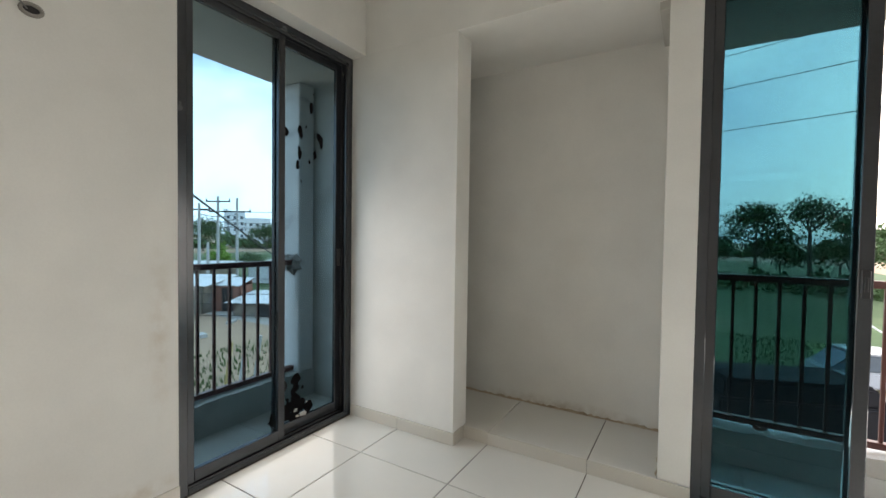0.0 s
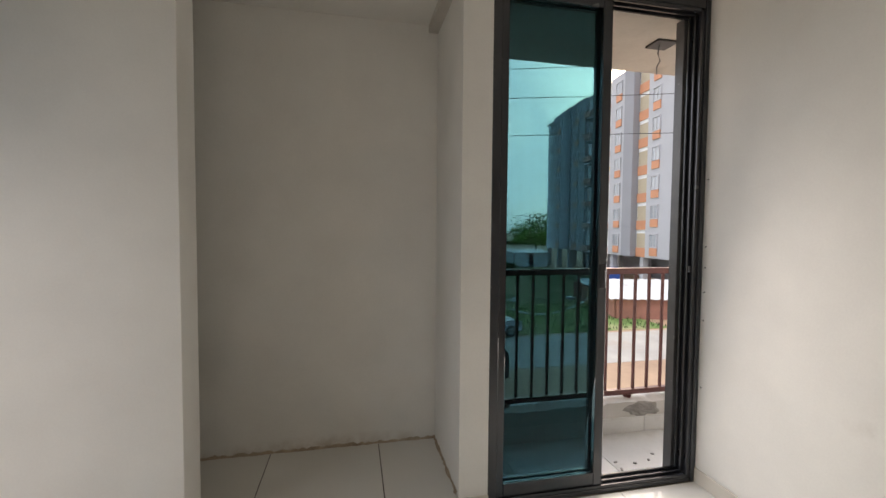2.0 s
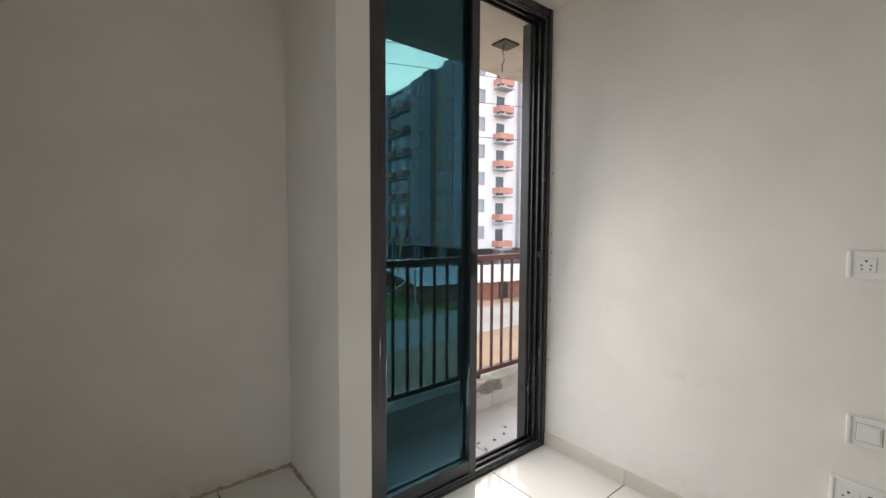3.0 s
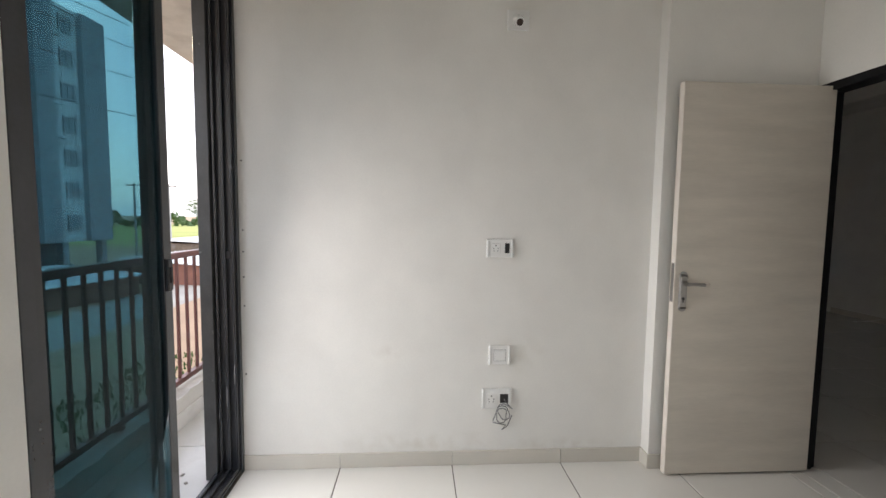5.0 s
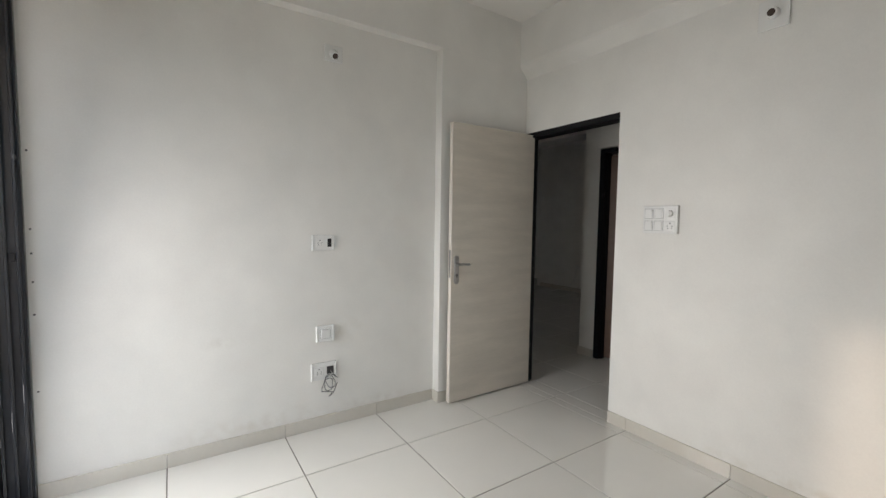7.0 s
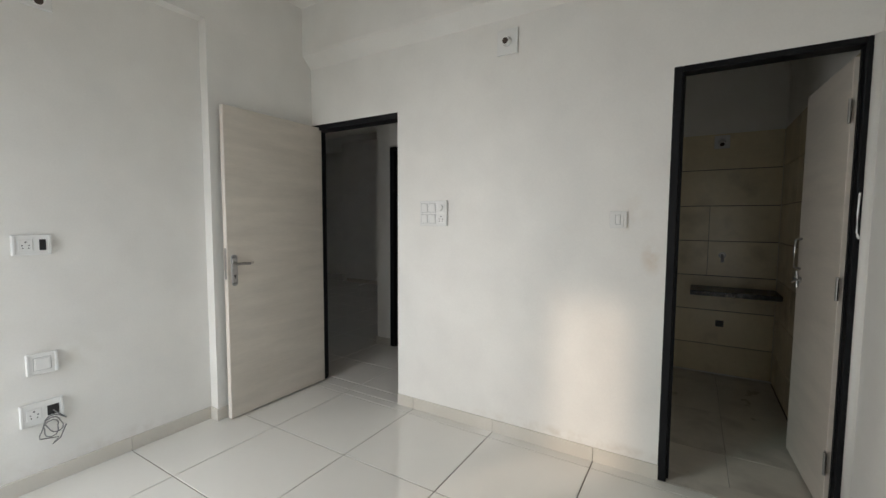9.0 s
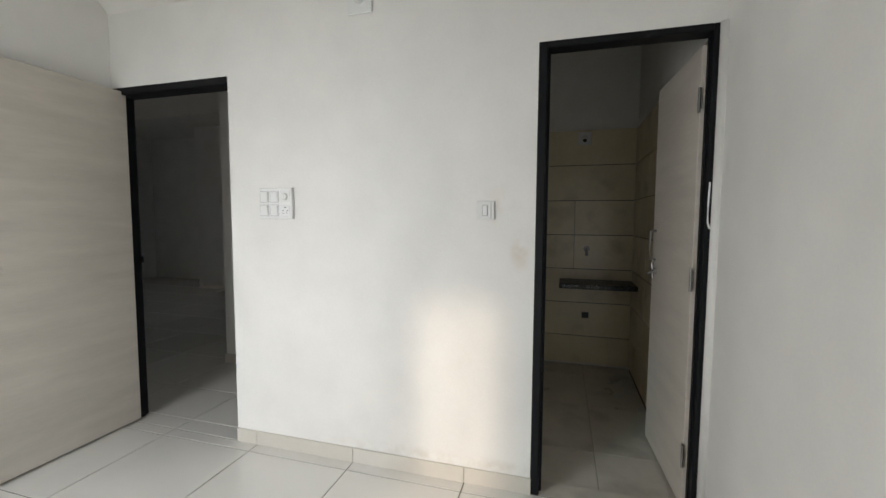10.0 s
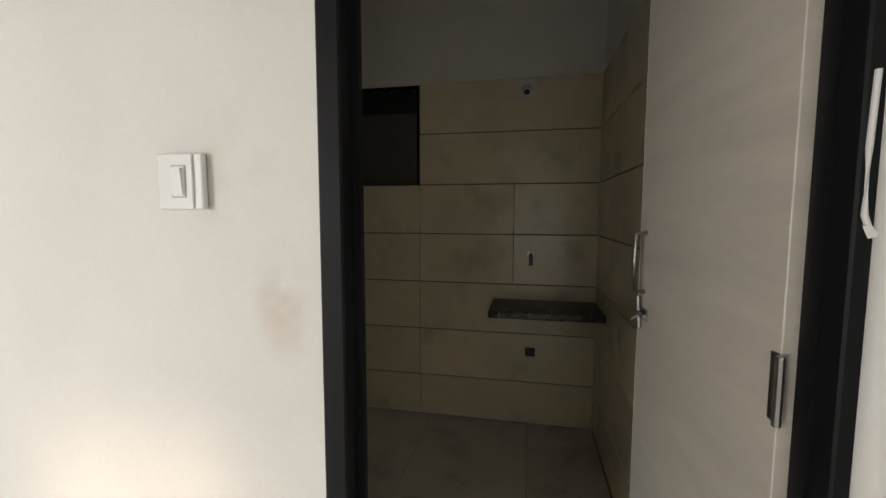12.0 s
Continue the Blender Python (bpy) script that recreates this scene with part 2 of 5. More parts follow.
# ---- building helpers ----
def box(bm, x0, x1, y0, y1, z0, z1, bevel=0.0, seg=1):
    """An axis-aligned block added to bm; bevel rounds its edges."""
    m = Matrix.LocRotScale(((x0 + x1) / 2, (y0 + y1) / 2, (z0 + z1) / 2), None, (abs(x1 - x0), abs(y1 - y0), abs(z1 - z0)))
    vs = bmesh.ops.create_cube(bm, size=1, matrix=m)["verts"]
    if bevel:
        es = list({e for v in vs for e in v.link_edges})
        bmesh.ops.bevel(bm, geom=es, offset=bevel, segments=seg, affect='EDGES', profile=0.5)


def rod(bm, a, b, r, sides=8, r2=None):
    """A round bar from a to b, tapering to r2."""
    a, b = Vector(a), Vector(b)
    d = b - a
    m = Matrix.Translation((a + b) / 2) @ d.to_track_quat('Z', 'Y').to_matrix().to_4x4()
    bmesh.ops.create_cone(bm, cap_ends=True, segments=sides, radius1=r, radius2=r if r2 is None else r2, depth=d.length, matrix=m)


def tube(bm, points, r, sides=6):
    """A bent bar or cable through points."""
    pts = [Vector(p) for p in points]
    rings = []
    for i, p in enumerate(pts):
        d = (pts[min(i + 1, len(pts) - 1)] - pts[max(i - 1, 0)]).normalized()
        q = d.to_track_quat('Z', 'Y')
        rings.append([bm.verts.new(p + q @ Vector((r * math.cos(a), r * math.sin(a), 0)))
                      for a in (2 * math.pi * k / sides for k in range(sides))])
    for a, b in zip(rings, rings[1:]):
        for k in range(sides):
            bm.faces.new((a[k], a[(k + 1) % sides], b[(k + 1) % sides], b[k]))
    bm.faces.new(rings[0][::-1])
    bm.faces.new(rings[-1])


def part(name, bm, mat, parent=None, label="", smooth=False):
    """Links a bmesh as one mesh object, under a thing or a part if one is given."""
    bmesh.ops.recalc_face_normals(bm, faces=bm.faces)
    me = bpy.data.meshes.new(name)
    bm.to_mesh(me)
    bm.free()
    me.materials.append(mat)
    if smooth:
        me.polygons.foreach_set("use_smooth", [True] * len(me.polygons))
    ob = new(name, me)
    if parent:
        ob.parent = parent
    if label:
        ob["label"] = label
    return ob


def blocks(name, mat, rows, parent=None, label="", bevel=0.0, seg=1):
    bm = bmesh.new()
    for r in rows:
        box(bm, *r, bevel=bevel, seg=seg)
    return part(name, bm, mat, parent, label)


def thing(name, label, category, group="", kind="", at=(0, 0, 0)):
    """An empty at the base of a thing, to carry its parts."""
    e = new(name)
    e.empty_display_size = 0.1
    e.matrix_basis = Matrix.Translation(at)
    return tagged(e, label, category, group, kind)


def structure(ob, label, category):
    return tagged(ob, label, category, kind="structure")


# ---- the room: walls, beams, ceiling ----
E_X, S_Y, W_X, N_Y, DOOR_Y = 1.275, -0.45, -2.015, 2.40, 2.54
BEAM_Z, CEIL_Z, TOP = 2.545, 2.91, 3.05
structure(blocks("wall_east", PAINT, [
    (E_X, 1.40, 0.37, 2.66, -0.2, BEAM_Z),
    (1.20, 1.40, S_Y, 0.37, -0.2, BEAM_Z),
    (1.20, 1.40, S_Y, 2.40, BEAM_Z, CEIL_Z)], bevel=0.0015), "cream painted wall with a shallow column and beam", "wall")
structure(blocks("wall_south", PAINT, [
    (-1.305, 0.351, -0.57, S_Y, -0.2, 2.05),
    (1.215, 1.42, -0.57, S_Y, -0.2, 2.05),
    (-2.15, 1.42, -0.57, S_Y, 2.05, 2.48)]), "cream painted wall with two doorways", "wall")
bm = bmesh.new()
side = [(-0.57, 2.48), (S_Y, 2.48), (-0.374, 2.56), (-0.37, 2.58), (-0.37, CEIL_Z), (-0.57, CEIL_Z)]
ends = [[bm.verts.new((x, y, z)) for y, z in side] for x in (-2.15, 1.42)]
bm.faces.new(ends[0])
bm.faces.new(ends[1])
for i in range(len(side)):
    bm.faces.new((ends[0][i], ends[0][i - 1], ends[1][i - 1], ends[1][i]))
structure(part("beam_south", bm, PAINT), "cream painted beam with a sloped underside", "beam")
structure(blocks("wall_west", PAINT, [
    (-2.15, W_X, -0.57, 1.222, -0.2, BEAM_Z),
    (-2.15, -1.90, -0.37, N_Y, BEAM_Z, CEIL_Z)], bevel=0.0015), "cream painted wall beside a balcony door", "wall")
structure(blocks("wall_north", PAINT, [
    (-2.15, -1.165, N_Y, 2.57, -0.2, BEAM_Z),
    (-0.045, 0.10, DOOR_Y, 3.13, -0.2, BEAM_Z),
    (-2.15, -1.90, 2.57, 3.13, -0.2, BEAM_Z),
    (-2.15, 0.10, 3.13, 3.25, -0.2, BEAM_Z),
    (-2.15, 0.10, N_Y, 3.25, BEAM_Z, CEIL_Z),
    (0.10, 1.40, N_Y, 2.66, BEAM_Z, CEIL_Z)], bevel=0.0015), "cream painted wall with a deep wardrobe niche", "wall")
structure(blocks("ceiling", CEIL, [(-2.15, 1.42, -0.57, 3.25, CEIL_Z, TOP)]), "plain white ceiling with downstand beams", "ceiling")
floor = structure(blocks("floor", GROUT, [(-2.15, 1.40, -0.57, 2.66, -0.2, -0.003), (-2.15, 0.0, 2.535, 3.13, -0.1, 0.068)]),
                  "pale glossy vitrified tile floor with dark joints", "floor")


# ---- sliding balcony doors ----
def sash(name, parent, axis, a0, a1, d, z0, z1, glass, stile=0.05):
    """A sliding leaf: four profiles round a pane, in a plane of constant y (axis 'x') or x (axis 'y')."""
    e = new(name)
    e.parent = parent
    h = 0.014

    def put(nm, mat, u0, u1, w0, w1, q0, q1, bevel=0.003):
        r = (u0, u1, q0, q1, w0, w1) if axis == 'x' else (q0, q1, u0, u1, w0, w1)
        return blocks(nm, mat, [r], e, bevel=bevel)
    put("stile", ALU, a0, a0 + stile, z0, z1, d - h, d + h)
    put("stile", ALU, a1 - stile, a1, z0, z1, d - h, d + h)
    put("rail", ALU, a0 + stile, a1 - stile, z0, z0 + 0.065, d - h, d + h)
    put("rail", ALU, a0 + stile, a1 - stile, z1 - 0.05, z1, d - h, d + h)
    g = put("pane", glass[0], a0 + stile - 0.006, a1 - stile + 0.006, z0 + 0.06, z1 - 0.045, d - 0.003, d + 0.003, 0)
    g.data.materials.append(glass[1])
    room = Vector((0, -1, 0)) if axis == 'x' else Vector((1, 0, 0))
    for f in g.data.polygons:
        f.material_index = 0 if f.normal.dot(room) > 0.5 and glass[2] else 1
    g["label"] = "blue-green tinted glass"
    return e


def flush_latch(parent, axis, u, d, z):
    bm = bmesh.new()
    r = 0.016
    if axis == 'x':
        box(bm, u - r, u + r, d - 0.024, d - 0.012, z - 0.06, z + 0.06, 0.004)
        box(bm, u - 0.006, u + 0.006, d - 0.03, d - 0.02, z - 0.03, z + 0.03, 0.002)
    else:
        box(bm, d + 0.012, d + 0.024, u - r, u + r, z - 0.06, z + 0.06, 0.004)
        box(bm, d + 0.02, d + 0.03, u - 0.006, u + 0.006, z - 0.03, z + 0.03, 0.002)
    part("latch", bm, DARKPL, parent, "black flush latch")


# north door: both leaves pushed to one side, the other half open
dn = thing("sliding_door", "dark aluminium sliding door with tinted glass, half open to balcony", "sliding door", at=(0.68, 2.6, 0))
dn.matrix_basis = Matrix.Identity(4)
NX0, NX1, DT = 0.10, 1.275, BEAM_Z
for nm, rows in (("jamb", [(NX0, NX0 + 0.045, 2.54, 2.645, 0, DT)]),
                 ("jamb", [(NX1 - 0.028, NX1, 2.535, 2.645, 0, DT)]),
                 ("head", [(NX0 + 0.045, NX1 - 0.028, 2.54, 2.66, DT - 0.045, DT)]),
                 ("sill", [(NX0 + 0.045, NX1 - 0.028, 2.54, 2.66, 0.0, 0.022)])):
    blocks(nm, ALU, rows, dn, bevel=0.003)
for y in (2.545, 2.586, 2.627):
    blocks("track", ALU, [(NX1 - 0.048, NX1 - 0.028, y, y + 0.012, 0.03, DT - 0.055),
                          (NX0 + 0.045, NX1 - 0.05, y, y + 0.012, 0.022, 0.036),
                          (NX0 + 0.045, NX1 - 0.05, y, y + 0.012, DT - 0.065, DT - 0.045)], dn, bevel=0.002)
s1 = sash("sash", dn, 'x', 0.135, 0.725, 2.571, 0.036, DT - 0.05, (GLASS, GLASS_CLEAR, True))
s2 = sash("sash", dn, 'x', 0.138, 0.715, 2.612, 0.036, DT - 0.05, (GLASS, GLASS_CLEAR, False))
flush_latch(s1, 'x', 0.70, 2.571, 1.12)
bm = bmesh.new()
box(bm, NX1 - 0.052, NX1 - 0.046, 2.56, 2.58, 1.13, 1.165, 0.002)
part("strike_plate", bm, DARKPL, dn)
structure(blocks("trim", BLACKPLATE, [(1.215, 1.275, 2.648, 2.708, -0.02, 2.5)], bevel=0.002), "black granite door jamb flecked with white paint", "trim")

# west door: one leaf on each half, closed
dw = thing("sliding_door", "dark aluminium sliding door with tinted glass, closed, paint splashes", "sliding door")
WY0, WY1 = 1.222, 2.40
for nm, rows in (("jamb", [(-2.15, -2.02, WY0, WY0 + 0.045, 0, DT)]),
                 ("jamb", [(-2.15, -2.02, WY1 - 0.04, WY1, 0, DT)]),
                 ("head", [(-2.15, -2.02, WY0 + 0.045, WY1 - 0.04, DT - 0.045, DT)]),
                 ("sill", [(-2.15, -2.02, WY0 + 0.045, WY1 - 0.04, 0.0, 0.03)])):
    blocks(nm, ALU, rows, dw, bevel=0.003)
for x in (-2.034, -2.075, -2.116):
    blocks("track", ALU, [(x, x + 0.012, WY1 - 0.062, WY1 - 0.04, 0.03, DT - 0.055),
                          (x, x + 0.012, WY0 + 0.045, WY1 - 0.062, 0.03, 0.042),
                          (x, x + 0.012, WY0 + 0.045, WY1 - 0.062, DT - 0.065, DT - 0.045)], dw, bevel=0.002)
w1 = sash("sash", dw, 'y', 1.262, 1.845, -2.052, 0.042, DT - 0.05, (GLASS_W, GLASS_W_CLEAR, True), 0.045)
w2 = sash("sash", dw, 'y', 1.80, 2.345, -2.093, 0.042, DT - 0.05, (GLASS_W, GLASS_W_CLEAR, True), 0.045)
flush_latch(w2, 'y', 2.325, -2.093, 1.14)


def splash(name, parent, mat, centre, count, reach, seed, tall=1.0, size=1.0):
    """Flat irregular blots of dried paint, standing a little off a pane of constant x."""
    rnd = random.Random(seed)
    bm = bmesh.new()
    for _ in range(count):
        cy, cz = centre[1] + rnd.gauss(0, reach * 0.4), centre[2] + rnd.gauss(0, reach * 0.5)
        r = rnd.uniform(0.12, 0.5) * reach * 0.5 * size
        k = rnd.randint(7, 11)
        ring = [(cy + r * rnd.uniform(0.5, 1.2) * math.cos(6.283 * i / k), cz + tall * r * rnd.uniform(0.5, 1.3) * math.sin(6.283 * i / k)) for i in range(k)]
        a = [bm.verts.new((centre[0], y, z)) for y, z in ring]
        b = [bm.verts.new((centre[0] + 0.0012 + 0.0004 * rnd.random(), y, z)) for y, z in ring]
        bm.faces.new(b)
        for i in range(k):
            bm.faces.new((a[i], a[(i + 1) % k], b[(i + 1) % k], b[i]))
    return part(name, bm, mat, parent, "dried paint splash")


BLOT = material("black_paint_blot", (0.006, 0.006, 0.007), 0.9, spread=0.2, scale=20, fine=90, bump=0.1, specular=0.05)
splash("paint_splash", w2, BLOT, (-2.0895, 1.94, 0.17), 40, 0.19, 3)
splash("paint_splash", w2, PLASTER, (-2.0893, 2.02, 0.12), 12, 0.12, 5, 0.6)
splash("paint_splash", w2, BLOT, (-2.0895, 2.06, 1.84), 14, 0.30, 8, 1.7, 0.32)


# ---- flush doors ----
def door_frame(name, label, x0, x1, y0, y1, top, w=0.055, sunk=0.0):
    d = thing(name, label, "door frame", kind="structure")
    for nm, r in (("jamb", (x0 - sunk, x0 + w - sunk, y0, y1 - 0.2 * sunk, 0, top)), ("jamb", (x1 - w, x1, y0, y1, 0, top)),
                  ("head", (x0 + (0 if sunk else w), x1 - w, y0, y1, top - 0.75 * w, top))):
        blocks(nm, FRAME, [r], d, bevel=0.003)
    for nm, r in (("stop", (x0 + w - sunk, x0 + w - sunk + 0.004, y0 + 0.03, y1 - 0.04, 0, top - w)),
                  ("stop", (x1 - w - 0.012, x1 - w, y0 + 0.03, y1 - 0.04, 0, top - w))):
        blocks(nm, FRAME, [r], d)
    return d


door_frame("door_1", "black wooden door frame opening to the hall", 0.351, 1.215, -0.555, -0.447, 2.052, sunk=0.05)
door_frame("door_2", "black wooden door frame of the bathroom", -2.008, -1.305, -0.53, -0.447, 2.05, 0.037)


def flush_door(name, label, hinge_at, turn, width, height, thick=0.035, mat=LAMINATE):
    """A leaf hung at the origin, running along local +x, its face towards local -y."""
    d = thing(name, label, "door")
    d.matrix_basis = pose(*hinge_at, 0, 0, turn)
    blocks("leaf", mat, [(0.002, width - 0.004, -thick / 2, thick / 2, 0.012, height)], d, bevel=0.0015)
    blocks("edge_band", EDGE, [(width - 0.004, width, -thick / 2 - 0.0005, thick / 2 + 0.0005, 0.012, height)], d, "pale edge band")
    return d


def lever_handle(door, u, z, face, thick=0.035):
    """Plate with rounded ends, keyhole, and a lever with a pale tip that points back to the hinge."""
    s, h = face, thick / 2
    bm = bmesh.new()
    box(bm, u - 0.021, u + 0.021, s * h, s * (h + 0.007), z - 0.105, z + 0.075, 0.003, 2)
    box(bm, u - 0.016, u + 0.016, s * (h + 0.004), s * (h + 0.010), z - 0.095, z + 0.066, 0.003, 2)
    for dz in (-0.098, 0.069):
        rod(bm, (u, s * h, z + dz), (u, s * (h + 0.007), z + dz), 0.019, 18)
    plate = part("handle_plate", bm, STEEL, door, "steel handle plate")
    bm = bmesh.new()
    rod(bm, (u, s * h, z + 0.028), (u, s * (h + 0.05), z + 0.028), 0.010, 12)
    rod(bm, (u, s * (h + 0.006), z + 0.028), (u, s * (h + 0.016), z + 0.028), 0.015, 14)
    tube(bm, [(u + 0.006, s * (h + 0.046), z + 0.028), (u - 0.03, s * (h + 0.050), z + 0.030), (u - 0.062, s * (h + 0.049), z + 0.027), (u - 0.086, s * (h + 0.046), z + 0.026)], 0.0085, 10)
    lever = part("lever", bm, STEEL, plate, smooth=False)
    bm = bmesh.new()
    tube(bm, [(u - 0.085, s * (h + 0.046), z + 0.026), (u - 0.098, s * (h + 0.044), z + 0.026), (u - 0.108, s * (h + 0.041), z + 0.026)], 0.0098, 10)
    part("lever_tip", bm, EDGE, plate, "pale lever tip")
    bm = bmesh.new()
    rod(bm, (u, s * (h + 0.009), z - 0.05), (u, s * (h + 0.0112), z - 0.05), 0.008, 12)
    box(bm, u - 0.003, u + 0.003, s * (h + 0.009), s * (h + 0.0112), z - 0.07, z - 0.05)
    part("keyhole", bm, DARKPL, plate)


leaf = flush_door("bedroom_door", "pale oak laminate flush door standing wide open", (1.138, -0.475, 0), 90, 0.80, 2.03)
lever_handle(leaf, 0.755, 1.0, 1)
lever_handle(leaf, 0.755, 1.0, -1)
bm = bmesh.new()
box(bm, 0.7985, 0.802, -0.011, 0.011, 0.93, 1.13, 0.001)
part("lock_face", bm, STEEL, leaf, "steel lock face plate")
bleaf = flush_door("bathroom_door", "pale oak laminate flush door opened into the bathroom", (-1.974, -0.535, 0), -86.9, 0.63, 2.0)
for z in (0.25, 1.03, 1.78):
    bm = bmesh.new()
    rod(bm, (-0.008, 0.024, z - 0.05), (-0.008, 0.024, z + 0.05), 0.006, 8)
    box(bm, -0.008, 0.02, 0.0175, 0.0205, z - 0.05, z + 0.05, 0.0008)
    for dz in (-0.035, -0.012, 0.012, 0.035):
        rod(bm, (0.008, 0.020, z + dz), (0.008, 0.0216, z + dz), 0.0035, 8)
    part("hinge", bm, STEEL, bleaf, "steel butt hinge")


# ---- electrical fittings ----
def wall_thing(name, label, category, origin, wall, group=""):
    """A thing on a wall, built in its own frame: local x to the right as seen, local z up, local -y out of the wall."""
    turn = {"E": -90, "S": 180, "W": 90, "N": 0}[wall]
    e = thing(name, label, category, group)
    e.matrix_basis = pose(*origin, 0, 0, turn)
    return e


def plate(e, w, h, mat=PLASTIC):
    # The grey rim draws the shadow line under the plate's edge.
    blocks("back_box", SHADOW_GREY, [(-w / 2 + 0.003, w / 2 - 0.003, -0.004, 0.0, -h / 2 + 0.003, h / 2 - 0.003)], e, "recessed back edge, its shadow line put in as grey")
    return blocks("plate", mat, [(-w / 2, w / 2, -0.014, -0.003, -h / 2, h / 2)], e, bevel=0.003, seg=2)


def side_bands(e, w, h, sides=(-1, 1), broad=0.011):
    """The raised, rounded end strips of a modular cover plate."""
    for k in sides:
        c = k * (w / 2 - broad / 2 - 0.002)
        blocks("end_strip", PLASTIC, [(c - broad / 2, c + broad / 2, -0.0185, -0.012, -h / 2 + 0.002, h / 2 - 0.002)], e, bevel=0.002, seg=2)


def rocker(e, x, z, w, h, mat=PLASTIC):
    bm = bmesh.new()
    box(bm, x - w / 2, x + w / 2, -0.0165, -0.011, z - h / 2, z + h / 2, 0.001)
    vs = bmesh.ops.create_cube(bm, size=1, matrix=Matrix.Translation((x, -0.0170, z)) @ Matrix.Rotation(radians(5), 4, 'X') @ Matrix.Diagonal((w * 0.82, 0.006, h * 0.86, 1)))
    part("rocker_switch", bm, mat, e)
    # Grey rim painted as the shadow between switch and plate.
    blocks("gap", SHADOW_GREY, [(x - w / 2 - 0.0022, x + w / 2 + 0.0022, -0.0145, -0.0115, z - h / 2 - 0.0022, z + h / 2 + 0.0022)], e, "shadow gap round the switch")


def socket_face(e, x, z, s):
    f = blocks("socket", PLASTIC, [(x - s / 2, x + s / 2, -0.0165, -0.011, z - s / 2, z + s / 2)], e, bevel=0.0015)
    for dx, dz, r in ((0, 0.28, 0.075), (-0.24, -0.02, 0.06), (0.24, -0.02, 0.06), (-0.2, -0.28, 0.055), (0.2, -0.28, 0.055)):
        bm = bmesh.new()
        rod(bm, (x + dx * s, -0.0172, z + dz * s), (x + dx * s, -0.013, z + dz * s), r * s, 8)
        part("pin_hole", bm, DARKPL, f)


e = wall_thing("power_socket", "white three-pin wall socket with a black module", "socket", (E_X, 1.196, 1.189), "E", "sockets on the wall")
plate(e, 0.142, 0.096)
side_bands(e, 0.142, 0.096)
socket_face(e, -0.022, 0, 0.05)
blocks("switch_module", DARKPL, [(0.026, 0.05, -0.0175, -0.011, -0.026, 0.026)], e, "black module", bevel=0.001)
e = wall_thing("wall_switch", "white single wall switch on a raised plate", "switch", (E_X, 1.185, 0.613), "E")
plate(e, 0.118, 0.103)
side_bands(e, 0.118, 0.103)
rocker(e, 0.0, 0.0, 0.062, 0.06)
e = wall_thing("power_socket", "white wall socket with a loose grey cable", "socket", (E_X, 1.196, 0.372), "E", "sockets on the wall")
plate(e, 0.161, 0.111)
side_bands(e, 0.161, 0.111)
socket_face(e, -0.03, 0.0, 0.055)
blocks("switch_module", DARKPL, [(0.018, 0.062, -0.0175, -0.011, -0.022, 0.026)], e, "black open module", bevel=0.001)
cable = []
for k in range(40):
    a = k * 0.42
    r = 0.045 - 0.012 * math.sin(k * 0.9)
    cable.append((0.045 + r * math.cos(a) * 0.9 - 0.0008 * k, -0.022 - 0.018 * abs(math.sin(a * 0.5)), -0.055 - 0.001 * k + r * 0.8 * math.sin(a)))
cable = [(0.04, -0.014, 0.0), (0.045, -0.03, -0.01)] + cable + [(0.05, -0.03, -0.14), (0.03, -0.02, -0.17), (0.06, -0.02, -0.15), (0.085, -0.02, -0.09)]
bm = bmesh.new()
tube(bm, cable, 0.0028, 5)
part("cable", bm, WIRE, e, "loose coiled grey cable", smooth=True)


def lamp_holder(origin, wall, w, h, angled):
    e = wall_thing("lamp_holder", "white plastic bulb holder with no bulb", "lamp holder", origin, wall, "bulb holders")
    plate(e, w, h)
    bm = bmesh.new()
    a, b = Vector((0, -0.01, 0)), Vector((0, -0.045, -0.025 if angled else -0.004))
    rod(bm, a, b, 0.028, 18, 0.024)
    part("holder", bm, PLASTIC, e, smooth=False)
    bm = bmesh.new()
    rod(bm, a + (b - a) * 0.97, b + (b - a) * 0.03, 0.017, 14)
    part("contact", bm, RUST, e, "dark brass contact ring")
    return e


lamp_holder((E_X, 1.127, 2.35), "E", 0.113, 0.098, True)
lamp_holder((-0.452, S_Y, 2.344), "S", 0.125, 0.142, False)
e = wall_thing("switchboard", "white six-module switchboard with a fan regulator", "switchboard", (0.05, S_Y, 1.361), "S")
plate(e, 0.211, 0.164)
side_bands(e, 0.211, 0.164, (1,), 0.013)
for i in range(2):
    for j in range(2):
        rocker(e, -0.068 + 0.062 * i, 0.036 - 0.072 * j, 0.05, 0.056)
blocks("regulator", PLASTIC, [(0.034, 0.088, -0.0165, -0.011, 0.008, 0.064)], e, bevel=0.001)
bm = bmesh.new()
rod(bm, (0.06, -0.012, 0.036), (0.06, -0.03, 0.036), 0.02, 20, 0.017)
box(bm, 0.058, 0.062, -0.034, -0.028, 0.02, 0.052)
part("knob", bm, PLASTIC, e, "round regulator knob")
socket_face(e, 0.061, -0.036, 0.054)
e = wall_thing("wall_switch", "white single wall switch beside the bathroom door", "switch", (-1.080, S_Y, 1.324), "S")
plate(e, 0.082, 0.086)
blocks("side_band", PLASTIC, [(0.022, 0.0265, -0.0175, -0.012, -0.041, 0.041)], e, "raised plate edge", bevel=0.0015)
rocker(e, -0.001, 0.0, 0.022, 0.046)

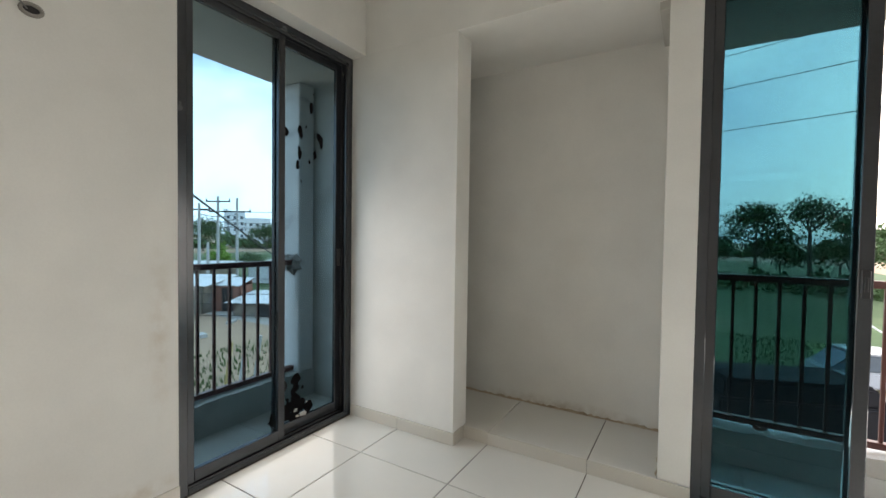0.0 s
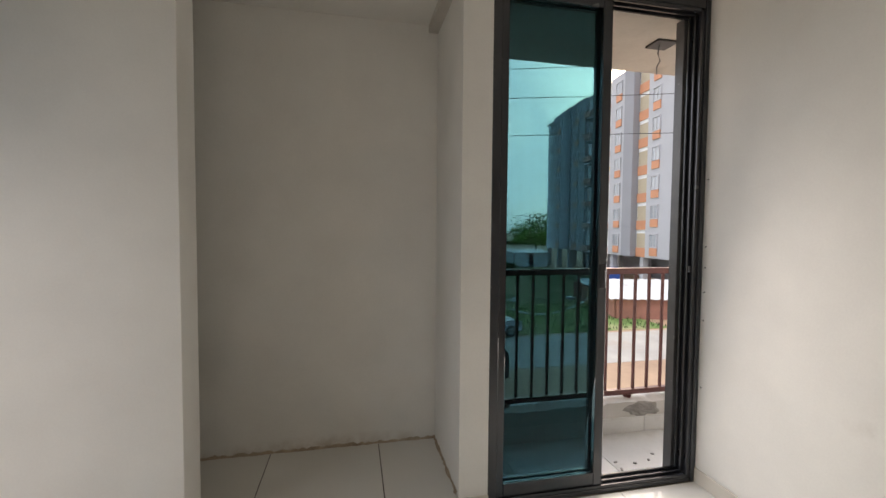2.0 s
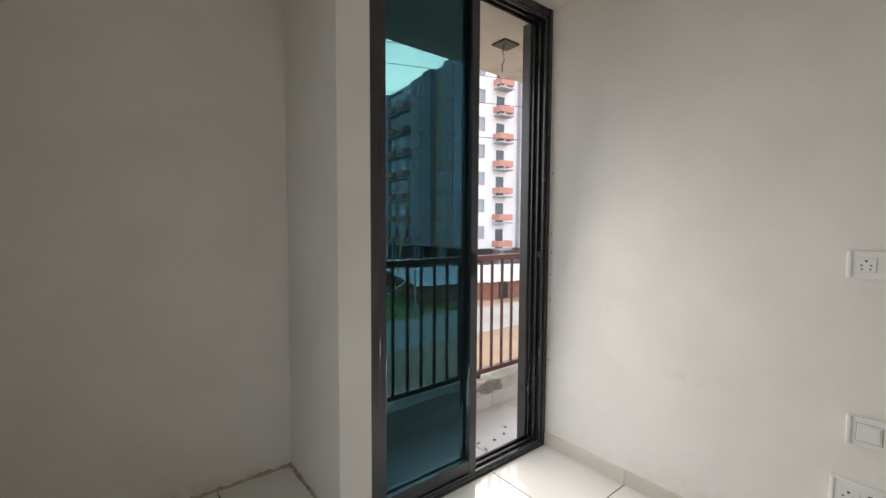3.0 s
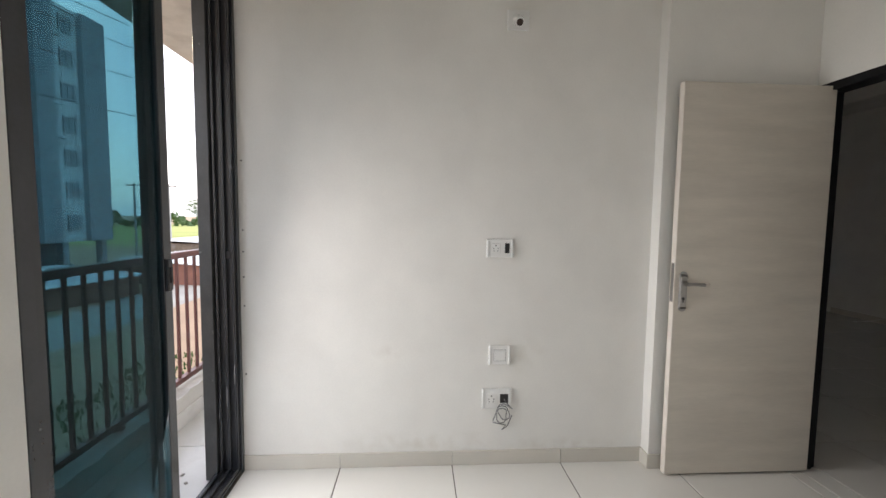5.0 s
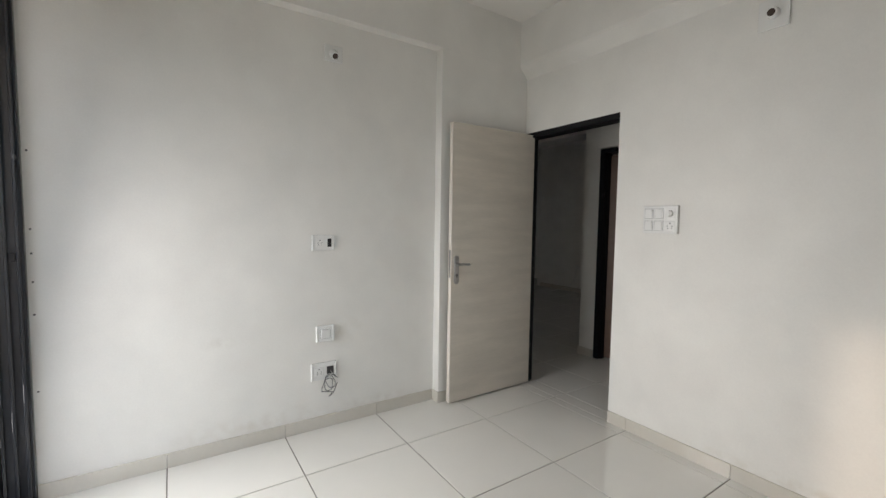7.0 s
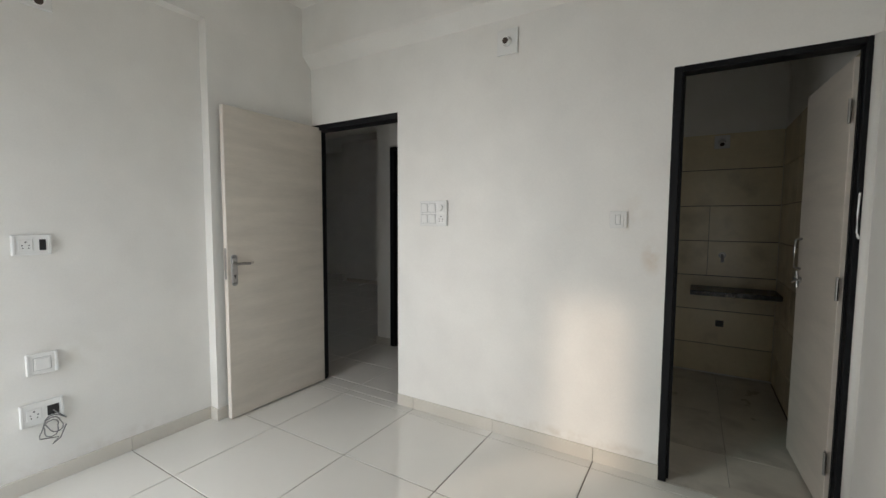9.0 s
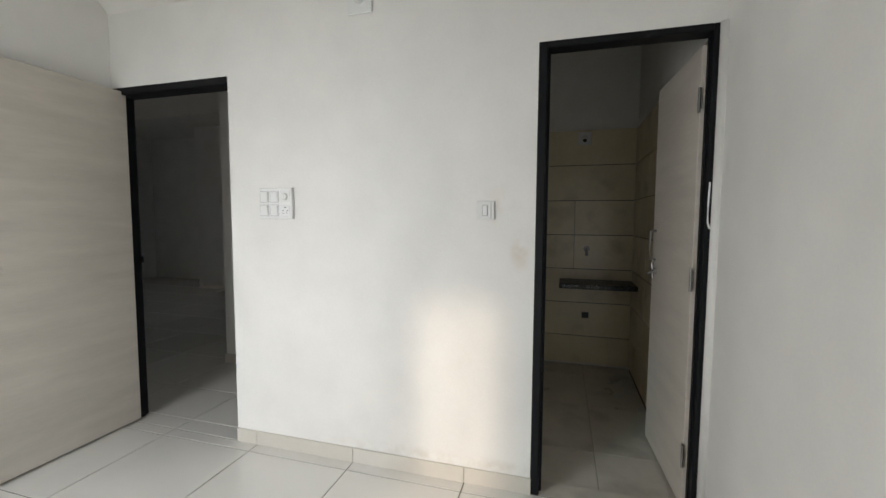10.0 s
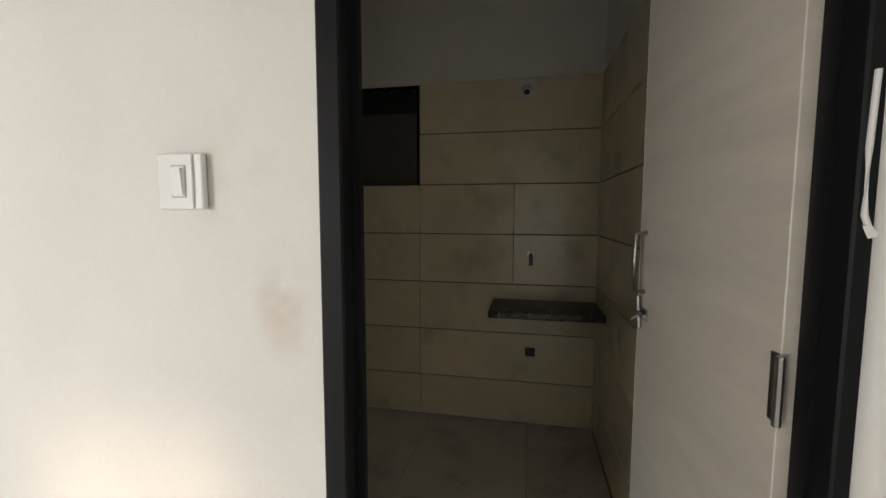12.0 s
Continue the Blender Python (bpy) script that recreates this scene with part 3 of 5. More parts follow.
# old fixing holes in the plaster beside the balcony door
for z in (0.52, 0.88, 1.03, 1.16, 1.27, 1.62):
    bm = bmesh.new()
    rod(bm, (E_X - 0.0015, 2.518, z), (E_X + 0.004, 2.518, z), 0.0045, 8, 0.003)
    tagged(part("fixing_hole", bm, DARKPL), "small dark screw plug in the painted wall", "screw plug", "screw plugs")

# open conduit with a wire stub, high on the west wall
e = wall_thing("conduit_hole", "open wall conduit with a bare wire end", "conduit", (W_X, 0.72, 2.10), "W")
bm = bmesh.new()
ring = [(0.03 * math.cos(t), -0.004, 0.02 * math.sin(t)) for t in (2 * math.pi * k / 16 for k in range(17))]
tube(bm, ring, 0.007, 6)
part("rim", bm, CEMENT, e, "broken plaster rim")
bm = bmesh.new()
rod(bm, (0, 0.03, 0), (0, -0.003, 0), 0.026, 14)
part("pipe", bm, DARKPL, e)
bm = bmesh.new()
tube(bm, [(-0.01, 0.0, 0.0), (-0.03, -0.02, 0.01), (-0.07, -0.03, 0.03)], 0.003, 5)
part("wire", bm, WIRE, e)

# plaster fillet where the bathroom frame meets the wall
bm = bmesh.new()
rod(bm, (W_X + 0.004, -0.446, 0.08), (W_X + 0.004, -0.446, 2.05), 0.021, 14)
structure(part("plaster_fillet", bm, PAINT, None, smooth=True), "rounded cream plaster fillet beside the black frame", "trim")

# smear of plaster on the bathroom frame
bm = bmesh.new()
tube(bm, [(-1.989, -0.4455, 1.252), (-1.984, -0.4455, 1.262), (-1.9795, -0.4455, 1.275), (-1.9785, -0.4455, 1.35), (-1.981, -0.4455, 1.435)], 0.0034, 6)
rod(bm, (-1.990, -0.4455, 1.251), (-1.982, -0.4455, 1.264), 0.006, 6, 0.004)
smear = part("plaster_smear", bm, PLASTIC, None)
tagged(smear, "white plaster smear dried on the black frame", "plaster smear")


# ---- bathroom ----
for i, row in enumerate([
        (-2.15, -2.012, -2.52, -0.57, -0.2, 2.75), (-2.012, -0.945, -2.52, -2.402, -0.2, 2.75), (-0.945, -0.2, -2.52, -2.402, -0.2, 1.43),
        (-0.945, -0.2, -2.52, -2.402, 2.05, 2.75), (-0.50, -0.2, -2.52, -2.402, 1.43, 2.05), (-0.2, -0.1, -2.52, -0.57, -0.2, 2.75)]):
    structure(blocks("wall_bathroom_%d" % (i + 1), PAINT, [row]), "painted bathroom wall behind the tiling", "wall")
structure(blocks("ceiling_bathroom", CEIL, [(-2.15, -0.1, -2.52, -0.57, 2.75, 2.9)]), "plain bathroom ceiling", "ceiling")
bfloor = structure(blocks("floor_bathroom", GROUT, [(-2.15, -0.1, -2.52, -0.57, -0.2, -0.02)]), "stained marble-look bathroom floor tiles", "floor")
win = thing("window_1", "small dark bathroom window with a black granite frame", "window", kind="structure")
for nm, r in (("frame", (-0.945, -0.50, -2.50, -2.40, 1.43, 1.45)), ("frame", (-0.945, -0.50, -2.50, -2.40, 2.03, 2.05)),
              ("frame", (-0.945, -0.925, -2.50, -2.40, 1.45, 2.03)), ("frame", (-0.52, -0.50, -2.50, -2.40, 1.45, 2.03))):
    blocks(nm, GRANITE, [r], win)
blocks("pane", material("frosted_dark_glass", (0.10, 0.10, 0.095), 0.35, spread=0.1, scale=3, fine=40), [(-0.925, -0.52, -2.47, -2.46, 1.45, 1.90)], win, "dirty frosted pane")
blocks("fan_panel", DARKPL, [(-0.925, -0.52, -2.475, -2.465, 1.90, 2.03)], win, "black upper panel")

shelf = thing("granite_shelf", "black granite wash-basin shelf on the tiled wall", "shelf")
bm = bmesh.new()
box(bm, -2.0, -1.405, -2.388, -2.052, 0.722, 0.762, 0.006, 2)
part("slab", bm, GRANITE, shelf)
tap = thing("water_outlet", "chrome wall outlet for a tap", "tap")
bm = bmesh.new()
rod(bm, (-1.626, -2.39, 1.03), (-1.626, -2.372, 1.03), 0.026, 18)
part("flange", bm, STEEL, tap)
bm = bmesh.new()
tube(bm, [(-1.626, -2.38, 1.03), (-1.626, -2.34, 1.028), (-1.626, -2.325, 1.0), (-1.626, -2.322, 0.975)], 0.012, 10)
part("spout", bm, STEEL, tap, smooth=True)
drain = thing("drain_hole", "square open waste outlet in the tiling", "drain")
blocks("cover", DARKPL, [(-1.66, -1.602, -2.388, -2.380, 0.415, 0.467)], drain, bevel=0.001)
bl = lamp_holder((-1.585, -2.388, 1.984), "S", 0.11, 0.11, True)
bl["label"] = "white bulb holder on the bathroom tiles"

bm = bmesh.new()
tube(bm, [(0.575, 0.018, 1.225), (0.575, 0.046, 1.22), (0.575, 0.05, 1.14), (0.575, 0.046, 1.065), (0.575, 0.018, 1.06)], 0.006, 8)
part("pull_handle", bm, STEEL, bleaf, "steel pull handle", smooth=True)
bm = bmesh.new()
box(bm, 0.54, 0.615, 0.0175, 0.024, 0.985, 1.015, 0.001)
rod(bm, (0.53, 0.031, 1.0), (0.628, 0.031, 1.0), 0.006, 8)
rod(bm, (0.565, 0.031, 1.0), (0.565, 0.055, 0.985), 0.004, 8)
rod(bm, (0.59, 0.024, 0.955), (0.59, 0.03, 1.045), 0.006, 8)
part("tower_bolt", bm, STEEL, bleaf, "steel tower bolt")

# ---- hall beyond the bedroom door ----
for i, row in enumerate([
        (1.26, 1.43, -1.64, -1.50, -0.2, 2.91), (0.36, 1.26, -1.64, -1.50, 2.06, 2.91), (-0.1, 0.36, -1.64, -1.50, -0.2, 2.91),
        (-0.1, 0.0, -1.5, -0.57, -0.2, 2.91), (1.30, 1.43, -4.75, -1.64, -0.2, 2.91), (1.43, 5.0, -4.75, -4.60, -0.2, 2.91),
        (4.9, 5.0, -5.40, -4.75, -0.2, 2.91), (5.0, 7.1, -5.55, -5.40, -0.2, 2.91), (7.0, 7.1, -5.40, -2.1, -0.2, 2.91),
        (7.0, 7.1, -1.6, -0.57, -0.2, 2.91), (7.0, 7.1, -2.1, -1.6, 2.1, 2.91), (7.0, 7.1, -2.1, -1.6, -0.2, 0.7),
        (1.42, 7.1, -0.57, -0.45, -0.2, 2.91)]):
    structure(blocks("wall_hall_%d" % (i + 1), PAINT, [row]), "cream painted hall wall in shade", "wall")
structure(blocks("beam_hall", PAINT, [(1.43, 7.0, -3.1, -2.9, 2.6, 2.91)]), "cream painted ceiling beam of the hall", "beam")
structure(blocks("ceiling_hall", CEIL, [(-0.1, 7.1, -5.55, -0.57, 2.91, 3.05)]), "plain hall ceiling with a beam", "ceiling")
hfloor = structure(blocks("floor_hall", GROUT, [(-0.1, 7.1, -5.4, -0.57, -0.2, -0.008)]), "pale glossy tile floor of the hall", "floor")
door_frame("door_3", "black wooden door frame across the corridor", 0.36, 1.26, -1.62, -1.50, 2.05)
od = flush_door("hall_door", "dark brown laminate door standing ajar", (1.20, -1.60, 0), 194, 0.78, 1.99, mat=BROWN)
# Added closing wall; the unlit room's darkness is put into its colour.
structure(blocks("wall_back_room", BROWN, [(-0.1, 1.30, -2.5, -2.4, -0.2, 2.91)]), "added back wall, the room's dimness put into its brown", "wall")
e = wall_thing("power_socket", "hall socket with a loose wire to the floor", "socket", (3.95, -4.60, 0.48), "S", "sockets on the wall")
plate(e, 0.09, 0.09)
bm = bmesh.new()
tube(bm, [(0, -0.012, 0), (0.0, -0.05, -0.1), (-0.03, -0.06, -0.25), (-0.12, -0.08, -0.36), (-0.25, -0.15, -0.44), (-0.36, -0.3, -0.476)], 0.006, 5)
part("wire", bm, PLASTIC, e, smooth=True)


def dark_chair(at, turn):
    """Chair with an open back: broad curved top rail on two raked posts, thick seat, tapered legs and stretchers."""
    c = thing("chair", "black wooden chair with an open back standing in the hall", "chair")
    c.matrix_basis = pose(*at, 0, 0, turn)
    bm = bmesh.new()
    box(bm, -0.22, 0.22, -0.22, 0.21, 0.415, 0.465, 0.018, 2)
    part("seat", bm, DARKPL, c)
    bm = bmesh.new()
    for k in range(9):
        x = -0.26 + 0.065 * k
        y = 0.30 - 0.6 * x * x
        h = 0.052 if 0 < k < 8 else 0.036
        box(bm, x - 0.036, x + 0.036, y - 0.014, y + 0.016, 0.80 - h, 0.80 + h, 0.008, 2)
    part("top_rail", bm, DARKPL, c)
    for s in (-1, 1):
        bm = bmesh.new()
        tube(bm, [(s * 0.20, 0.275, 0.80), (s * 0.19, 0.24, 0.60), (s * 0.195, 0.19, 0.42), (s * 0.20, 0.19, 0.34)], 0.019, 8)
        rod(bm, (s * 0.215, 0.235, 0.0), (s * 0.20, 0.19, 0.36), 0.013, 8, 0.022)
        part("back_post", bm, DARKPL, c, smooth=True)
        bm = bmesh.new()
        rod(bm, (s * 0.21, -0.22, 0.0), (s * 0.19, -0.18, 0.43), 0.013, 8, 0.022)
        part("leg", bm, DARKPL, c, smooth=True)
        bm = bmesh.new()
        rod(bm, (s * 0.195, -0.19, 0.36), (s * 0.20, 0.20, 0.35), 0.014, 8)
        part("stretcher", bm, DARKPL, c, smooth=True)
    bm = bmesh.new()
    rod(bm, (-0.20, 0.195, 0.35), (0.20, 0.195, 0.35), 0.02, 8)
    part("stretcher", bm, DARKPL, c, smooth=True)
    return c


dark_chair((3.33, -1.79, 0), 212)


# ---- balconies ----
def railing(name, label, a, b, axis, d, z0=0.225, z1=1.075, foot=()):
    """Flat top and bottom rails with square bars between a and b along an axis."""
    r = thing(name, label, "railing")

    def put(nm, u0, u1, h, w0, w1):
        row = (u0, u1, d - h, d + h, w0, w1) if axis == 'x' else (d - h, d + h, u0, u1, w0, w1)
        return blocks(nm, RAIL, [row], r, bevel=0.002)
    put("top_rail", a, b, 0.025, z1 - 0.02, z1 + 0.02)
    put("bottom_rail", a, b, 0.02, z0 - 0.02, z0 + 0.015)
    n = int((b - a) / 0.11)
    for k in range(1, n + 1):
        u = a + k * 0.11 - 0.02
        if u < b - 0.03:
            put("bar", u - 0.009, u + 0.009, 0.009, z0 + 0.015, z1 - 0.02)
    for u in foot:
        bm = bmesh.new()
        p = (u, d, z0 - 0.06) if axis == 'x' else (d, u, z0 - 0.06)
        q = (u, d, z0 - 0.015) if axis == 'x' else (d, u, z0 - 0.015)
        rod(bm, p, q, 0.02, 4, 0.045)
        part("foot", bm, RAIL, r)
    return r


railing("balcony_railing", "brown painted steel railing with square bars", 0.10, 2.58, 'x', 3.23, foot=(0.45, 1.36, 2.3))
railing("balcony_railing", "brown painted steel railing with square bars", 0.15, 2.45, 'y', -2.68, foot=(0.6, 1.6))


def rough_kerb(name, label, x0, x1, y0, y1, z0, z1, seed, mat=PLASTER):
    """A low plastered upstand with an uneven, chipped top."""
    rnd = random.Random(seed)
    bm = bmesh.new()
    box(bm, x0, x1, y0, y1, z0, z1)
    long_x = (x1 - x0) > (y1 - y0)
    es = [e for e in bm.edges if abs((e.verts[0].co - e.verts[1].co)[0 if long_x else 1]) > 0.3]
    bmesh.ops.subdivide_edges(bm, edges=es, cuts=int(max(x1 - x0, y1 - y0) / 0.05), use_grid_fill=True)
    for v in bm.verts:
        if v.co.z > z1 - 0.01:
            v.co.z += rnd.uniform(-0.012, 0.004)
    return structure(part(name, bm, mat), label, "parapet")


rough_kerb("parapet_north", "low weathered plaster upstand of the balcony", 0.10, 2.55, 3.135, 3.33, -0.2, 0.185, 4)
rough_kerb("parapet_west", "low weathered plaster upstand of the balcony", -2.78, -2.59, 0.12, 2.57, -0.2, 0.20, 7, SHADED_STAINED)


def broken_patch(label, at, wide, tall, axis, seed, sink=0.006, mat=CEMENT):
    """A lumpy patch of bare cement on a face: an uneven disc with relief."""
    rnd = random.Random(seed)
    bm = bmesh.new()
    rings, n = 5, 18
    centre = bm.verts.new((0, -sink, 0))
    prev = None
    rim = [rnd.uniform(0.65, 1.1) for _ in range(n)]
    for k in range(1, rings + 1):
        cur = []
        for i in range(n):
            a = 2 * math.pi * i / n
            f = k / rings * rim[i]
            cur.append(bm.verts.new((f * wide / 2 * math.cos(a), -sink * (1 if k < rings else -0.3) * rnd.uniform(0.4, 1.4), f * tall / 2 * math.sin(a))))
        for i in range(n):
            j = (i + 1) % n
            if prev:
                bm.faces.new((prev[i], prev[j], cur[j], cur[i]))
            else:
                bm.faces.new((centre, cur[j], cur[i]))
        prev = cur
    ob = part("cement_patch", bm, mat)
    ob.matrix_basis = pose(*at, 0, 0, {"N": 0, "E": -90, "S": 180, "W": 90}[axis])
    return tagged(ob, label, "cement patch")


broken_patch("patch of broken plaster and bare cement", (1.40, 3.135, 0.13), 0.30, 0.13, "N", 11)
broken_patch("bare cement patch where the rail is built in", (2.55, 3.22, 1.06), 0.20, 0.30, "E", 12, 0.03)
broken_patch("bare cement patch where the rail is built in", (2.55, 3.23, 0.24), 0.16, 0.22, "E", 13, 0.03)
broken_patch("bare cement patch where the rail is built in", (-2.68, 2.42, 1.06), 0.22, 0.20, "N", 14, 0.03)

structure(blocks("balcony_slab_north", PLASTER, [(-0.1, 2.75, 2.66, 3.37, 2.5, 2.66)]), "plastered balcony soffit", "slab")
structure(blocks("balcony_slab_west", PLASTER, [(-2.82, -2.15, 0.0, 2.70, 2.5, 2.66)]), "plastered balcony soffit", "slab")
structure(blocks("balcony_wall_north", PAINT, [(2.55, 2.70, 2.50, 3.36, -4.2, 2.5), (1.40, 2.55, 2.50, 2.70, -0.2, 2.5), (1.276, 1.40, 2.661, 2.70, -0.2, 2.5)]), "white balcony end wall", "wall")
# The darker grey of these walls carries the balcony's shade.
structure(blocks("balcony_wall_west", SHADED_STAINED, [(-2.85, -2.15, 2.57, 2.72, -0.2, 2.5), (-2.85, -2.15, -0.05, 0.12, -0.2, 2.5)]),
          "stained plaster balcony wall, its shade put into the grey", "wall")
structure(blocks("pilaster_west", PEELING, [(-2.80, -2.60, 2.42, 2.57, -0.2, 2.5)], bevel=0.01), "peeling white plaster pilaster", "pilaster")
bfn = structure(blocks("balcony_floor_north", GROUT, [(0.10, 2.55, 2.66, 3.135, -0.2, -0.028)]), "dusty pale tiles of the balcony floor", "floor")
bfw = structure(blocks("balcony_floor_west", GROUT, [(-2.59, -2.15, 0.12, 2.57, -0.2, -0.028)]), "dusty balcony floor tiles, shade put into their grey", "floor")
structure(blocks("wall_outside", PAINT, [(-2.15, 2.70, -6.0, -5.56, -4.2, 3.6), (-2.15, 2.7, 2.5, 3.25, -4.2, -0.2), (-2.15, 7.1, -5.55, 2.5, -4.2, -0.2),
                                         (-2.15, 7.1, -5.55, 3.25, 3.05, 3.6)]), "painted outer walls of the block", "wall")

cb = thing("ceiling_box", "metal junction box hanging with a loose wire", "junction box")
bm = bmesh.new()
box(bm, 1.245, 1.385, 2.88, 3.0, 2.488, 2.502, 0.003)
part("cover", bm, DARKPL, cb)
bm = bmesh.new()
tube(bm, [(1.30, 2.94, 2.49), (1.295, 2.945, 2.44), (1.315, 2.95, 2.40), (1.29, 2.945, 2.36), (1.285, 2.94, 2.31)], 0.004, 5)
part("wire", bm, WIRE, cb, smooth=True)
rnd = random.Random(21)
for k in range(7):
    bm = bmesh.new()
    box(bm, 0, rnd.uniform(0.012, 0.03), 0, rnd.uniform(0.008, 0.02), 0, rnd.uniform(0.004, 0.01), 0.002)
    d = part("plaster_crumb", bm, CEMENT)
    d.matrix_basis = pose(rnd.uniform(0.75, 1.7), rnd.uniform(2.72, 3.08), -0.02, 0, 0, rnd.uniform(0, 180))
    tagged(d, "small grey crumb of plaster on the tiles", "debris", "crumbs on the balcony")


def crust(name, label, a, b, z, out, seed, tall=0.016):
    """A ragged line of dirt and mortar left along the foot of a wall, from a to b."""
    rnd = random.Random(seed)
    bm = bmesh.new()
    a, b = Vector(a), Vector(b)
    n = int((b - a).length / 0.022)
    rows = []
    for k in range(n + 1):
        p = a.lerp(b, k / n)
        h = tall * rnd.uniform(0.3, 1.3)
        o = Vector(out)
        rows.append([bm.verts.new(p + Vector((0, 0, z)) + o * rnd.uniform(0.006, 0.016)), bm.verts.new(p + Vector((0, 0, z + h * 0.6)) + o * rnd.uniform(0.003, 0.007)),
                     bm.verts.new(p + Vector((0, 0, z + h)) - o * 0.001)])
    for p, q in zip(rows, rows[1:]):
        for i in range(2):
            bm.faces.new((p[i], q[i], q[i + 1], p[i + 1]))
    tagged(part(name, bm, GRIME), label, "dirt", kind="stuff")


GRIME = material("mortar_grime", (0.42, 0.34, 0.25), 0.95, spread=0.4, scale=16, fine=90, bump=0.5, dist=0.003, stain=(0.5, 0.43, 0.33), stain_at=0.5, stain_scale=8)
crust("mortar_crust", "ragged line of brown mortar and dirt", (-1.9, 3.13, 0), (-0.045, 3.13, 0), 0.076, (0, -1, 0), 51)
crust("mortar_crust", "ragged line of brown mortar and dirt", (-0.045, 2.56, 0), (-0.045, 3.13, 0), 0.076, (-1, 0, 0), 52, 0.014)


# ---- outdoors ----
GROUND_Z = -4.2
DIRT = material("orange_dirt", (0.36, 0.235, 0.15), 0.95, spread=0.2, scale=0.35, fine=4, bump=0.4, dist=0.03,
                stain=(0.12, 0.15, 0.05), stain_at=0.56, stain_scale=0.25)
ROADM = material("worn_asphalt", (0.36, 0.33, 0.29), 0.9, spread=0.15, scale=0.6, fine=9, bump=0.2, dist=0.01,
                 stain=(0.33, 0.25, 0.18), stain_at=0.56, stain_scale=0.4)
FIELD = material("green_field", (0.055, 0.10, 0.028), 0.95, spread=0.3, scale=0.08, fine=1.2, bump=0.5, dist=0.1,
                 stain=(0.26, 0.21, 0.12), stain_at=0.50, stain_scale=0.08)
WHITEWALL = material("white_facade", (0.78, 0.78, 0.78), 0.85, spread=0.05, scale=0.5, fine=8, bump=0.1)
GREYWALL = material("grey_facade", (0.40, 0.40, 0.42), 0.85, spread=0.05, scale=0.5, fine=8, bump=0.1)
DGREY = material("dark_grey_facade", (0.26, 0.26, 0.28), 0.85, spread=0.05, scale=0.5, fine=8, bump=0.1)
ORANGE = material("orange_spandrel", (0.55, 0.25, 0.14), 0.8, spread=0.08, scale=0.8, fine=8, bump=0.05)
REDP = material("red_balcony_panel", (0.55, 0.27, 0.21), 0.8, spread=0.12, scale=0.8, fine=8, bump=0.05)
WINGLASS = material("dark_window_glass", (0.08, 0.10, 0.12), 0.12, spread=0.15, scale=0.7, fine=8, bump=0.0)
SHEET = material("white_roof_sheet", (0.62, 0.62, 0.61), 0.5, spread=0.15, scale=0.8, fine=12, bump=0.1, stain=(0.30, 0.22, 0.16), stain_at=0.58, stain_scale=0.9)
BRICK = material("red_brick_wall", (0.27, 0.12, 0.085), 0.9, spread=0.2, scale=1.5, fine=14, bump=0.3)
SHACK = material("shack_boards", (0.22, 0.18, 0.14), 0.9, spread=0.3, scale=1.5, fine=14, bump=0.3, stain=(0.3, 0.3, 0.3), stain_at=0.55)
LEAF = material("tree_leaves", (0.055, 0.10, 0.028), 0.7, spread=0.35, scale=0.9, fine=8, bump=0.0)
LIME = material("lime_leaves", (0.16, 0.28, 0.03), 0.7, spread=0.3, scale=0.9, fine=8, bump=0.0)
BARK = material("bark", (0.10, 0.075, 0.05), 0.9, spread=0.3, scale=4, fine=30, bump=0.5, dist=0.02)
CONC = material("concrete_pole", (0.42, 0.41, 0.39), 0.85, spread=0.1, scale=2, fine=20, bump=0.2)
BAMBOO = material("bamboo", (0.50, 0.36, 0.14), 0.6, spread=0.15, scale=3, fine=20, bump=0.1)
CABLE = material("black_cable", (0.02, 0.02, 0.02), 0.6, spread=0.1, scale=9, fine=60, bump=0.0)
CARP = material("blue_car_paint", (0.03, 0.08, 0.30), 0.2, spread=0.05, scale=2, fine=20, bump=0.0, coat=0.5)
CARB = material("black_car_paint", (0.012, 0.012, 0.014), 0.75, spread=0.1, scale=2, fine=20, bump=0.0, specular=0.15)
CARW = material("white_car_paint", (0.30, 0.31, 0.33), 0.35, spread=0.05, scale=2, fine=20, bump=0.0, coat=0.4)
RUBBER = material("tyre_rubber", (0.02, 0.02, 0.02), 0.8, spread=0.1, scale=8, fine=50, bump=0.1)

structure(blocks("ground", DIRT, [(-1500, 1500, -1500, 1500, GROUND_Z - 0.4, GROUND_Z)]), "dusty orange earth with weeds", "ground")
structure(blocks("road", ROADM, [(-60, 120, 16.2, 21.0, GROUND_Z - 0.1, GROUND_Z + 0.012)]), "worn grey road with sandy edges", "road")
GRASS = material("bright_grass", (0.12, 0.20, 0.045), 0.95, spread=0.35, scale=0.3, fine=3, bump=0.5, dist=0.05,
                 stain=(0.40, 0.28, 0.19), stain_at=0.47, stain_scale=0.3)
structure(blocks("grass_verge", GRASS, [(5.5, 17.5, 21.4, 30, GROUND_Z - 0.1, GROUND_Z + 0.025)]), "bright green weedy verge beside the road", "field")
structure(blocks("verge", FIELD, [(-60, 5.5, 21.4, 30, GROUND_Z - 0.1, GROUND_Z + 0.02), (-80, 29, 30, 140, GROUND_Z - 0.1, GROUND_Z + 0.03),
                                  (-150, -74, 0, 160, GROUND_Z - 0.1, GROUND_Z + 0.04)]), "rough green fields", "field")
structure(blocks("far_field", material("yellow_green_field", (0.30, 0.32, 0.08), 0.95, spread=0.2, scale=0.06, fine=1, bump=0.2),
                 [(75, 260, 10, 150, GROUND_Z - 0.1, GROUND_Z + 0.05)]), "pale yellow-green field", "field")


